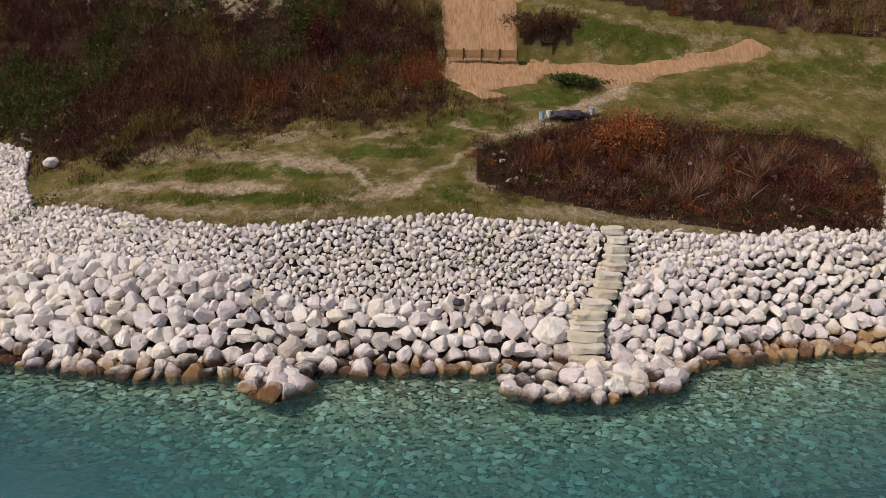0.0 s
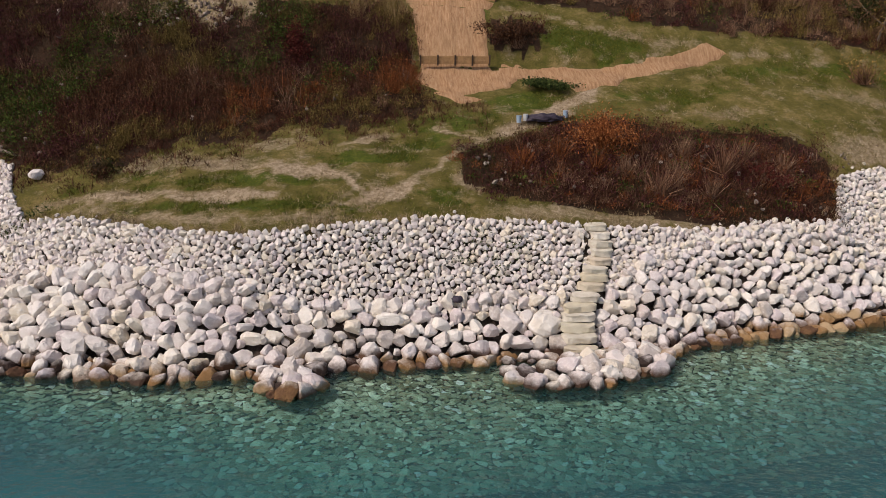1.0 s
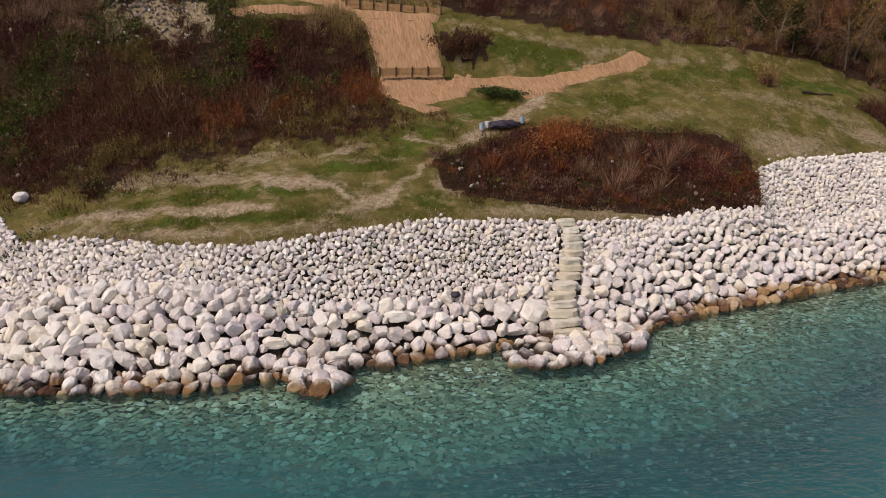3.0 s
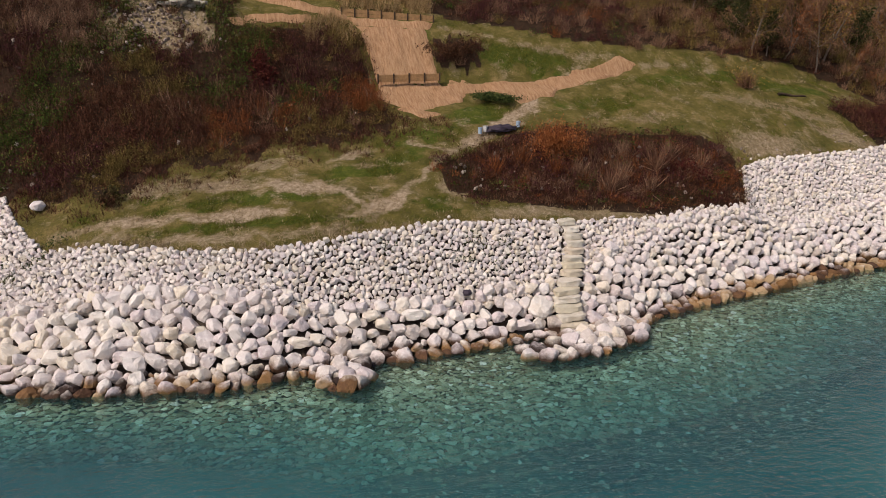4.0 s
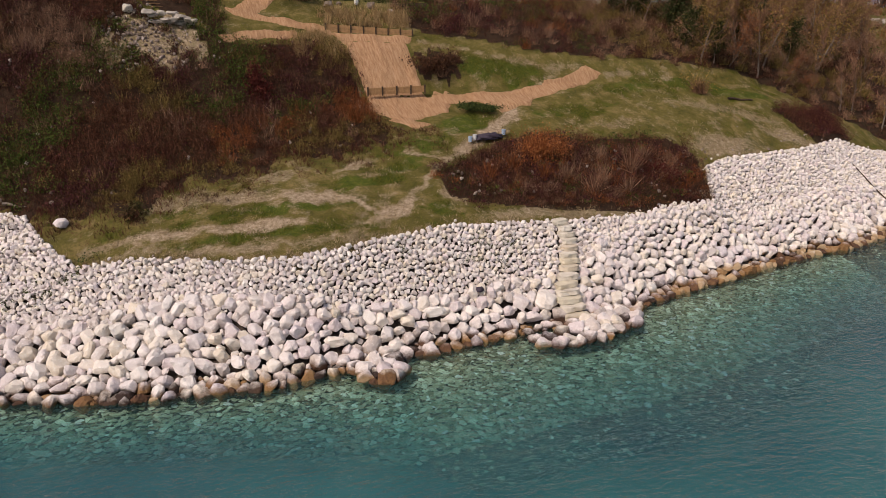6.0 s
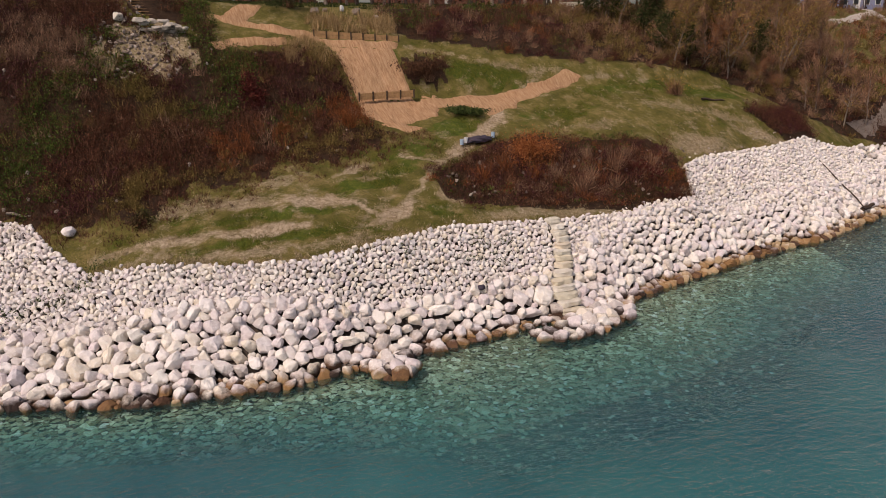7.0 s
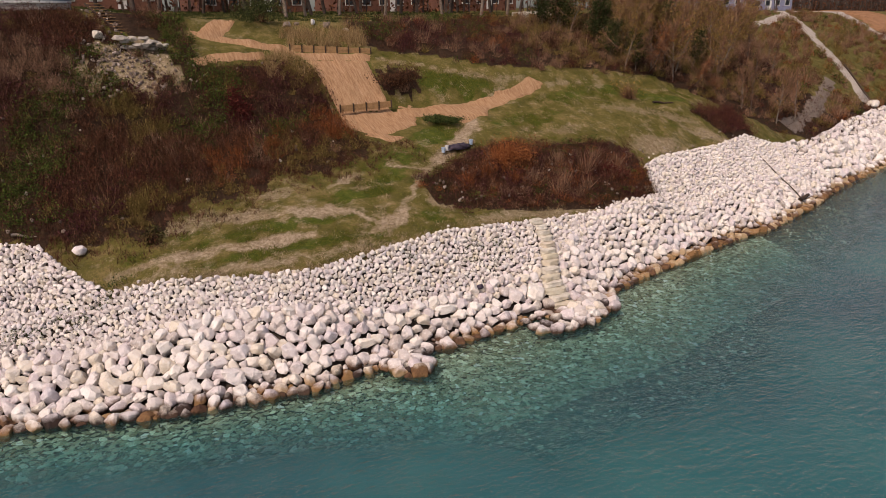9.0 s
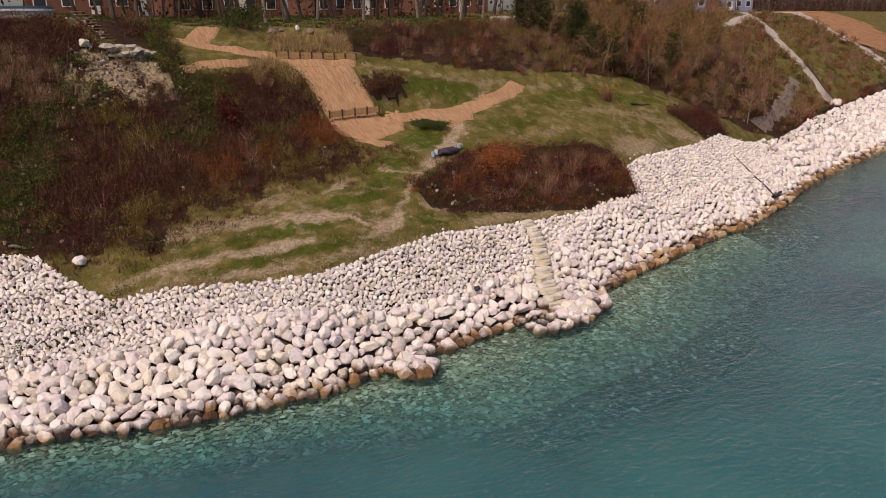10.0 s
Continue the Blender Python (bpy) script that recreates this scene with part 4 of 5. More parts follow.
t1, l1 = undergrowth(11000, -32, 1, 33, 52.5, in_brush, 0.45, 8, 8)
t2, l2 = undergrowth(4200, 1, 20.2, 30.5, 37, in_brush, 0.4, 9, 7)
t3, l3 = undergrowth(9000, 3.5, 70, 39, 66, in_brush, 0.5, 7, 7)
v, f = stack([t1, t2, t3])
tagged(new("brush_stalks", mesh_of("brush_stalks", v, f, TWIG)), "dry reddish brown stalks of wild brush on the banks", "brush", kind="stuff")
v, f = stack([l1, l2, l3])
tagged(new("brush_leaves", mesh_of("brush_leaves", v, f, LEAF)), "dark brown and olive leaves of the brush", "brush", kind="stuff")

SPECIES = {
    "maroon": (plant_material("maroon_leaf", (0.0, (0.036, 0.010, 0.012)), (0.6, (0.071, 0.020, 0.022)), (1.0, (0.137, 0.048, 0.050))), 70, 18, 0.044),
    "umber": (plant_material("umber_leaf", (0.0, (0.044, 0.018, 0.010)), (0.6, (0.097, 0.039, 0.020)), (1.0, (0.193, 0.083, 0.041))), 66, 24, 0.044),
    "green": (plant_material("bramble_leaf", (0.0, (0.025, 0.043, 0.008)), (0.6, (0.058, 0.088, 0.015)), (1.0, (0.127, 0.151, 0.028))), 82, 10, 0.050),
    "rust": (plant_material("rust_leaf", (0.0, (0.105, 0.032, 0.011)), (0.6, (0.192, 0.063, 0.021)), (1.0, (0.346, 0.125, 0.041))), 55, 34, 0.040),
    "straw": (plant_material("straw_stalk", (0.0, (0.125, 0.068, 0.040)), (0.6, (0.225, 0.126, 0.076)), (1.0, (0.399, 0.252, 0.162))), 10, 60, 0.045),
    "olive": (plant_material("olive_leaf", (0.0, (0.081, 0.057, 0.017)), (0.6, (0.162, 0.114, 0.032)), (1.0, (0.304, 0.213, 0.067))), 60, 36, 0.040),
}
# what grows where on the bluff: the middles of the drifts
DRIFTS = [(-8.2, 45.3, "green"), (-10.2, 41.8, "green"), (-15.0, 45.4, "green"), (-18.7, 42.1, "green"), (-21.5, 38.4, "green"), (-19.6, 36.6, "green"), (-23.5, 41.0, "green"),
          (-17.4, 38.3, "umber"), (-11.6, 44.0, "maroon"), (-2.9, 43.9, "maroon"), (-5.4, 42.6, "maroon"), (-12.4, 39.6, "umber"), (-15.2, 41.6, "umber"), (-16.9, 36.2, "maroon"),
          (-9.4, 38.4, "rust"), (-12.2, 37.2, "umber"), (-6.6, 38.9, "rust"), (-3.6, 39.4, "umber"), (-1.6, 38.8, "olive"), (-1.4, 40.6, "rust"), (-4.6, 37.8, "olive"), (-3.2, 45.8, "olive"),
          (-5.6, 45.6, "umber"), (-18.6, 46.6, "straw"), (-21.0, 44.0, "maroon"), (-20.0, 49.4, "maroon"), (-24.0, 47.0, "umber"), (-16.9, 49.6, "umber"), (-13.6, 35.6, "olive"), (-27.0, 43.0, "umber"),
          (-13.6, 42.6, "olive"), (-8.2, 40.6, "umber"), (-4.2, 41.2, "green"), (-7.4, 37.0, "umber"), (-10.4, 36.2, "olive")]


def species_at(x, y):
    """Which bush grows where: drifts a few metres across."""
    a = noise.noise(Vector((x * 0.23, y * 0.30, 11.0)))
    b = noise.noise(Vector((x * 0.34, y * 0.38, 37.0)))
    c = rng.random()
    if inside(np.array([x]), np.array([y]), SHRUB_BED)[0]:
        return "maroon" if c < 0.36 else "umber" if c < 0.6 else "straw" if c < 0.78 else "rust" if c < 0.95 else "green"
    if x > 60:
        return "straw" if c < 0.42 else "olive" if c < 0.72 else "rust" if c < 0.82 else "umber" if c < 0.94 else "green"
    if x < 1:
        px, py = x + 1.6 * a + rng.normal() * 0.45, y + 1.6 * b + rng.normal() * 0.45
        kind = min(DRIFTS, key=lambda d: (d[0] - px) ** 2 + (1.15 * (d[1] - py)) ** 2)[2]
        return kind if c < 0.86 else ("umber", "straw", "maroon", "olive")[int((c - 0.86) * 28)]
    if 30 < x < 40 and y < 42:
        return "maroon" if c < 0.5 else "umber"
    if x > 20 and c < 0.62:
        return "olive" if c < 0.3 else "straw"
    if a > 0.10:
        return "green" if c < 0.55 else "umber"
    if a < -0.14:
        return "maroon" if c < 0.7 else "straw"
    if b > 0.12:
        return "rust" if c < 0.6 else "umber"
    return ("umber", "maroon", "straw", "umber", "olive")[int(c * 5)]


def bushes():
    made = {k: ([], []) for k in SPECIES}
    spots = [(x, y) for x, y in zip(rng.uniform(-32, 1, 4200), rng.uniform(33, 52.5, 4200))]
    spots += [(x, y) for x, y in zip(rng.uniform(1, 20.3, 950), rng.uniform(30.4, 37, 950))]
    spots += [(x, y) for x, y in zip(rng.uniform(27, 38.5, 420), rng.uniform(37.5, 42.2, 420))]
    spots += [(x, y) for x, y in zip(rng.uniform(3.5, 130, 5200), rng.uniform(39, 90, 5200))]
    spots += [(x, y) for x, y in zip(rng.uniform(4, 46, 1100), rng.uniform(43.5, 56, 1100))]
    X, Y = np.array(spots).T
    ok = in_brush(X, Y) & (Y > np.interp(X, CX, YC) + 0.45)
    for g in GULLIES:
        ok &= near_line(X, Y, g) > (8 if g is GULLIES[4] else 1.1)
    ok &= ~rubble_patch(X, Y) | (rng.random(len(X)) < 0.3)
    ok &= (X < 70) | (rng.random(len(X)) < 0.55)
    bed = inside(X, Y, SHRUB_BED) > 0.5
    rim = near_line(X, Y, list(SHRUB_BED) + [SHRUB_BED[0]])
    ok &= ~bed | (rim > rng.uniform(-0.2, 0.8, len(X)))
    fore = (X < 0.6) & (Y < 46)
    rise = Y - brush_edge(X)
    ok &= ~fore | (rise > rng.uniform(-0.8, 2.2, len(X)))
    for x, y, low in zip(X[ok], Y[ok], np.where(bed, np.clip(0.4 + 0.4 * rim, 0.4, 1.15), np.where(fore, np.clip(0.5 + 0.2 * rise, 0.4, 1.0), 1.0))[ok]):
        kind = species_at(x, y)
        _, leaves, stalks, size = SPECIES[kind]
        far = 2.0 if x > 45 else 1.0
        r = rng.uniform(0.3, 0.85) * (1.35 if far > 1 else 1.0)
        tall = r * rng.uniform(0.9, 1.5) * (0.8 if 1 < x < 20.5 and y < 37 else 1.0) * low
        c = np.array((x, y, ground_at(x, y)))
        n = rng.normal(size=(leaves, 3))
        n /= np.linalg.norm(n, axis=1)[:, None]
        n[:, 2] = np.abs(n[:, 2])
        n *= rng.uniform(0.55, 1.05, leaves)[:, None] * (r, r, tall)
        made[kind][0].append((c + n, np.full(leaves, size * far) * rng.uniform(0.6, 1.5, leaves)))
        made[kind][1].append((np.repeat(c[None], stalks, 0) + rng.normal(size=(stalks, 3)) * (r * 0.25, r * 0.25, 0.0), tall * rng.uniform(0.7, 1.4, stalks), 0.012 * far * np.ones(stalks)))
    for kind, (leaf, stalk) in made.items():
        if not leaf:
            continue
        v, f = flakes(rng, np.concatenate([a for a, _ in leaf]), np.concatenate([b for _, b in leaf]))
        mat = SPECIES[kind][0]
        tagged(new("bush_leaves", mesh_of("bush_leaves", v, f, mat)), "leaves of wild " + kind + " coloured bushes on the bluff", "brush", kind="stuff")
        v, f = spikes(rng, np.concatenate([a for a, _, _ in stalk]), (0, -0.1, 1), np.concatenate([b for _, b, _ in stalk]), np.concatenate([w for _, _, w in stalk]), 0.45)
        tagged(new("bush_stalks", mesh_of("bush_stalks", v, f, mat if kind in ("straw", "rust", "olive") else TWIG)), "bare stalks of wild " + kind + " coloured bushes", "brush", kind="stuff")


bushes()


def clump_at(name, x, y, r, tall, material, n, label, category="shrub", twigs=40, size=0.07, fan=0.45, twig_mat=None):
    """One shrub: a fan of stems and a cloud of leaves with gaps."""
    r3 = np.random.default_rng(int(abs(x * 97 + y * 31)) + 7)
    root = empty(name, Matrix.Translation((x, y, ground_at(x, y))), label, category)
    base = r3.normal(size=(twigs, 3)) * (r * 0.12, r * 0.12, 0.02)
    v, f = spikes(r3, base, (0, 0, 1), tall * r3.uniform(0.6, 1.05, twigs), r3.uniform(0.012, 0.03, twigs), fan)
    part("branchwork", mesh_of("branchwork", v, f, twig_mat or TWIG), root)
    if n:
        lobes = r3.normal(size=(9, 3)) * (r * 0.45, r * 0.45, tall * 0.18) + (0, 0, tall * 0.55)
        c = lobes[r3.integers(9, size=n)] + r3.normal(size=(n, 3)) * (r * 0.28, r * 0.28, tall * 0.2)
        c[:, 2] = np.abs(c[:, 2])
        v, f = flakes(r3, c, r3.uniform(0.5, 1.3, n) * size)
        part("foliage", mesh_of("foliage", v, f, material), root)
    return root


clump_at("shrub", -7.1, 42.4, 0.85, 2.0, REDLEAF, 2200, "dark red leafy shrub on the bluff")
clump_at("shrub", 8.2, 34.3, 1.8, 2.2, ORANGELEAF, 4200, "rust orange leafy shrub beside the lawn", twigs=220, size=0.05, twig_mat=SPECIES["rust"][0])
clump_at("shrub", 10.3, 31.4, 1.0, 1.9, LEAF, 0, "bare fan-shaped shrub with pale stems", twigs=150, fan=0.5, twig_mat=TREETWIG)
clump_at("shrub", 13.9, 32.9, 1.0, 1.9, LEAF, 0, "bare fan-shaped shrub with pale stems", twigs=150, fan=0.5, twig_mat=TREETWIG)
for bx, by in ((6.0, 33.4), (7.6, 32.6), (12.2, 33.8), (17.0, 33.4), (4.2, 32.8), (9.0, 32.4), (11.4, 32.2), (15.2, 33.8), (12.8, 31.6), (16.4, 32.4)):
    clump_at("shrub", bx, by, 0.9, 1.35, LEAF, 0, "bare fan-shaped shrub with russet stems", twigs=110, fan=0.42, twig_mat=SPECIES["straw"][0] if bx > 8 else SPECIES["rust"][0])
clump_at("shrub", 6.0, 40.5, 1.0, 0.42, GREENLEAF, 1500, "low dark green bush beside the straw path")
clump_at("shrub", 7.1, 40.2, 0.9, 0.38, GREENLEAF, 1200, "low dark green bush beside the straw path")
clump_at("shrub", 5.4, 44.2, 1.5, 1.1, LEAF, 2600, "dark brown thicket beside the straw bank", twigs=160)
clump_at("shrub", -14.8, 32.7, 0.6, 0.7, LEAF, 500, "small dark bush at the edge of the lawn")
clump_at("shrub", -2.4, 51.4, 1.9, 1.5, EVERGREEN, 3800, "dense dark evergreen bush on the brow of the bluff")
clump_at("shrub", 25.4, 41.2, 1.6, 1.5, TREELEAF, 700, "half-bare brown shrub at the edge of the lawn", twigs=220, twig_mat=TREETWIG)
clump_at("shrub", 15.6, 32.6, 1.1, 0.9, REDLEAF, 1100, "dark red bush in the brush of the bank")
clump_at("shrub", 22.0, 47.5, 1.6, 1.5, LEAF, 500, "bare reddish shrub on the bank", twigs=260)
clump_at("shrub", 29.0, 47.5, 1.6, 2.6, TREELEAF, 500, "tall pale bare shrub before the trees", twigs=260, twig_mat=TREETWIG)


def tall_grass(name, x0, x1, y0, y1, n, tall, label):
    x, y = rng.uniform(x0, x1, n), rng.uniform(y0, y1, n)
    tall = np.repeat(tall * rng.uniform(0.55, 1.3, n), 22)
    x, y = np.repeat(x, 22), np.repeat(y, 22)
    base = np.stack([x + rng.normal(size=len(x)) * 0.1, y + rng.normal(size=len(x)) * 0.1, height(x, y)], 1)
    v, f = spikes(rng, base, (0, -0.1, 1), tall * rng.uniform(0.5, 1.15, len(x)), rng.uniform(0.008, 0.018, len(x)), 0.34)
    tagged(new(name, mesh_of(name, v, f, TANGRASS)), label, "tall grass", kind="stuff")


tall_grass("tall_grass", -1.7, 4.9, 48.1, 50.0, 150, 1.0, "tall straw-coloured ornamental grass behind the timber wall")
tall_grass("tall_grass", -4.2, -1.0, 44.8, 47.4, 70, 0.9, "tall tan grass beside the straw bank")


# ---------------------------------------------------------------- trees
def tree_parts(seed, tall, bark, leaf, leaves, lean=0.1, limbs=11, leaf_size=0.07, bare=1.0):
    """Meshes of one tree: a trunk with limbs, and a crown of fine twigs and leaves."""
    r = np.random.default_rng(seed)
    pts, rad = [], []
    p, d = np.zeros(3), np.array([r.normal() * lean, r.normal() * lean, 1.0])
    for i in range(9):
        pts.append(tuple(p)), rad.append(tall * 0.014 * (1 - i / 9.5))
        d = d + r.normal(size=3) * (0.10, 0.10, 0.0)
        p = p + d / np.linalg.norm(d) * tall / 8
    tubes = [tube(pts, rad, 6)]
    ends = []
    for k in range(limbs):
        i = int(r.integers(2, 8))
        q = np.array(pts[i])
        w = np.array([r.normal(), r.normal(), r.uniform(0.5, 1.4)])
        w /= np.linalg.norm(w)
        lp, lr = [], []
        n = 5
        long = tall * r.uniform(0.2, 0.46) * (1.2 - i / 10)
        for j in range(n):
            lp.append(tuple(q)), lr.append(rad[i] * 0.5 * (1 - j / n) + 0.004)
            ends.append(q.copy())
            w = w + r.normal(size=3) * 0.22 + (0, 0, 0.08)
            q = q + w / np.linalg.norm(w) * long / (n - 1)
        tubes.append(tube(lp, lr, 4))
    trunk = mesh_of("trunk", *joined(tubes), bark, True)
    ends = np.array(ends + [np.array(p) for p in pts[4:]])
    n = int(900 * bare)
    base = ends[r.integers(len(ends), size=n)] + r.normal(size=(n, 3)) * 0.06
    out = base - np.array([0, 0, tall * 0.45])
    out /= np.linalg.norm(out, axis=1)[:, None]
    v, f = spikes(r, base, out * 0.8 + (0, 0, 0.35), tall * r.uniform(0.07, 0.20, n), r.uniform(0.008, 0.018, n), 0.45)
    twigs = mesh_of("twigs", v, f, TREETWIG)
    foliage = None
    if leaves:
        c = ends[r.integers(len(ends), size=leaves)] + r.normal(size=(leaves, 3)) * tall * 0.055
        v, f = flakes(r, c, r.uniform(0.5, 1.3, leaves) * leaf_size)
        foliage = mesh_of("leaves", v, f, leaf)
    return trunk, twigs, foliage


def tree(x, y, meshes, scale, turn, label, group):
    root = empty("tree", pose(x, y, ground_at(x, y) - 0.1, 0, 0, turn) @ Matrix.Scale(scale, 4), label, "tree", group)
    for name, me in zip(("trunk", "crown", "foliage"), meshes):
        if me:
            part(name, me, root)
    return root


KINDS = [
    (tree_parts(1, 6.0, PALEBARK, TREELEAF, 500, 0.16), "slender tree with pale bark, nearly bare"),
    (tree_parts(2, 6.5, BARK, TREELEAF, 2100, 0.12), "young tree with thin olive brown autumn leaves"),
    (tree_parts(3, 5.0, BARK, ORANGELEAF, 700, 0.2, 13), "small tree with a few rusty leaves"),
    (tree_parts(4, 5.5, BARK, None, 0, 0.25, 14, bare=0.9), "bare grey-brown tree with fine twigs"),
    (tree_parts(5, 5.0, BARK, EVERGREEN, 4200, 0.08, 16, 0.10), "dense green bushy tree"),
]
trees = random.Random(5)
for x, y, k, s in ((33.9, 44.4, 0, 0.85), (45.7, 41.6, 0, 0.8), (50.0, 42.6, 3, 0.95), (24.5, 52.0, 4, 0.8), (27.0, 51.5, 4, 0.7), (30.5, 50.0, 4, 0.75), (33.0, 48.5, 1, 0.8), (31.0, 47.5, 1, 0.7),
                   (37.0, 44.5, 2, 0.6), (39.5, 43.5, 2, 0.55), (41.5, 42.5, 3, 0.7), (43.5, 43.0, 3, 0.8), (48.0, 43.0, 3, 0.75), (28.5, 53.5, 1, 0.9)):
    tree(x, y, KINDS[k][0], s, trees.uniform(0, 360), KINDS[k][1], "trees on the bluff")
for _ in range(120):
    x = trees.uniform(26, 66)
    f0, t0 = float(np.interp(x, TX, YF)), float(np.interp(x, TX, YT))
    y = f0 + (t0 - f0) * trees.uniform(0.12, 1.0)
    k = trees.choice((1, 4, 2, 1, 2, 3, 1)) if x < 44 else trees.choice((3, 2, 3, 1))
    if x > 50 and trees.random() < 0.65:
        continue
    if near_line(np.array([x]), np.array([y]), GULLIES[5])[0] < 2.5:
        continue
    tree(x, y, KINDS[k][0], trees.uniform(0.65, 1.2), trees.uniform(0, 360), KINDS[k][1], "trees on the bluff")

# tall trunks on the upper lawn
TALL = tree_parts(9, 15.0, WOODBARK, TREELEAF, 900, 0.04, 14)
TALLPALE = tree_parts(10, 14.0, BARK, TREELEAF, 500, 0.03, 12)
for x, y, pale in ((4.5, 66, 1), (7.2, 68, 1), (2.0, 70, 0), (12.5, 72, 1), (16.5, 69, 1), (19.6, 55.0, 1), (10.5, 75, 0), (-6, 72, 0), (-12, 66, 0), (-9.5, 64, 0), (23, 78, 0), (27, 75, 1),
                   (14, 80, 0), (0, 80, 0), (6, 82, 0), (19, 82, 0), (31, 80, 0), (36, 78, 0), (42, 80, 0), (33, 70, 1), (47, 76, 0)):
    tree(x, y, TALLPALE if pale else TALL, trees.uniform(0.85, 1.1), trees.uniform(0, 360), "tall straight park tree with a bare trunk", "park trees")


def far_woods():
    """The dark belt of trees and bushes that closes the top of the bluff."""
    r = np.random.default_rng(51)
    n = 1300
    x, y = np.concatenate([r.uniform(-60, 110, 260), r.uniform(110, 430, 1040)]), r.uniform(84, 96, n)
    y = y + 0.42 * np.clip(x - 60, 0, 60) + 0.28 * np.clip(x - 120, 0, 400)
    z = height(x, y)
    trunks = spikes(r, np.stack([x, y, z], 1), (0, 0, 1), r.uniform(7, 14, n), r.uniform(0.1, 0.24, n), 0.06)
    tagged(new("wood_trunks", mesh_of("wood_trunks", *trunks, WOODBARK)), "thin trunks of the woods behind the lawn", "woods", kind="stuff")
    k = r.integers(n, size=40000)
    c = np.stack([x[k], y[k], z[k]], 1) + r.normal(size=(len(k), 3)) * (0.9, 0.9, 0.3) + np.stack([0 * x[k], 0 * x[k], r.uniform(0, 1, len(k)) ** 1.4 * 11], 1)
    tagged(new("wood_leaves", mesh_of("wood_leaves", *flakes(r, c, r.uniform(0.15, 0.38, len(k))), SPECIES["umber"][0])), "dull brown leaves of the woods behind the lawn", "woods", kind="stuff")


far_woods()


# ---------------------------------------------------------------- houses on top of the bluff
def house(x, y, wide, deep, tall, turn, wall, label, windows=4):
    z = ground_at(x, y) - 0.3
    root = empty("house", pose(x, y, z, 0, 0, turn), label, "house", "houses behind the lawn")
    part("wall", box("wall", (wide, deep, tall), wall, bevel=0.02), root)
    bm = bmesh.new()
    w, d = wide / 2 + 0.4, deep / 2 + 0.4
    vs = [bm.verts.new(c) for c in ((-w, -d, tall - 0.1), (w, -d, tall - 0.1), (w, d, tall - 0.1), (-w, d, tall - 0.1), (-w, 0, tall + 2.6), (w, 0, tall + 2.6))]
    for q in ((0, 1, 5, 4), (2, 3, 4, 5), (0, 4, 3), (1, 2, 5), (3, 2, 1, 0)):
        bm.faces.new([vs[i] for i in q])
    part("roof", bm_mesh("roof", bm, ROOF), root)
    frame_me, pane_me = box("frame", (1.35, 0.08, 1.45), WHITE, bevel=0.01), box("pane", (1.12, 0.09, 1.22), GLASS, bevel=0.01)
    for i in range(windows):
        wx = -wide / 2 + wide * (i + 0.5) / windows
        win = part("window", frame_me, root)
        win.matrix_local = pose(wx, -deep / 2 - 0.02, 1.1)
        pane = part("pane", pane_me, win)
        pane.matrix_local = pose(0, -0.02, 0.11)
    door = part("door", box("door", (0.95, 0.08, 2.05), WHITE, bevel=0.01), root)
    door.matrix_local = pose(wide * 0.12, -deep / 2 - 0.03, 0.3)


house(9, 96, 14, 9, 3.4, 3, BRICK, "low brick house with white windows behind the trees", 5)
house(-8, 92, 11, 8, 3.2, -4, BRICK, "brown brick house behind the lawn", 4)
house(28, 98, 13, 9, 3.2, 2, BRICK, "brown brick house behind the trees", 5)
house(-24, 84, 12, 8, 3.4, 5, SLATEBLUE, "grey-blue house behind the pool", 4)
house(46, 100, 13, 9, 3.2, -3, BRICK, "low brick house behind the trees", 5)
house(112, 112, 16, 9, 3.6, -18, SLATEBLUE, "blue-grey house with white windows above the far slope", 6)
house(142, 122, 16, 9, 3.6, -18, SLATEBLUE, "blue-grey house with white windows above the far slope", 6)


# ---------------------------------------------------------------- left brow: pool, stairs, stacked stone
def pool():
    x, y, z = -19.6, 55.4, 16.95
    root = empty("swimming_pool", Matrix.Translation((x, y, z)), "above-ground pool with white wall and dark blue cover", "pool")
    def ring(rx, ry, z0, z1, inner=0.0, n=40):
        v, f = [], []
        for k in range(n):
            a2 = 2 * math.pi * k / n
            c, s = math.copysign(abs(math.cos(a2)) ** 0.6, math.cos(a2)), math.copysign(abs(math.sin(a2)) ** 0.6, math.sin(a2))
            v += [(c * rx, s * ry, z0), (c * rx, s * ry, z1), (c * (rx - inner), s * (ry - inner), z1), (c * (rx - inner), s * (ry - inner), z0)]
        for k in range(n):
            b, d = 4 * k, 4 * ((k + 1) % n)
            f += [(b, d, d + 1, b + 1), (b + 1, d + 1, d + 2, b + 2), (b + 2, d + 2, d + 3, b + 3)]
        return v, f
    part("wall", mesh_of("wall", *ring(4.6, 2.4, -0.3, 0.62, 0.05), SIDING), root, "white pool wall")
    part("rim", mesh_of("rim", *ring(4.7, 2.5, 0.60, 0.74, 0.22), WHITE), root)
    v, f = ring(4.65, 2.45, 0.70, 0.92, 0.9)
    f.append(tuple(4 * k + 2 for k in range(40)))
    part("cover", mesh_of("cover", v, f, BLUE, True), root, "dark blue vinyl cover")


pool()


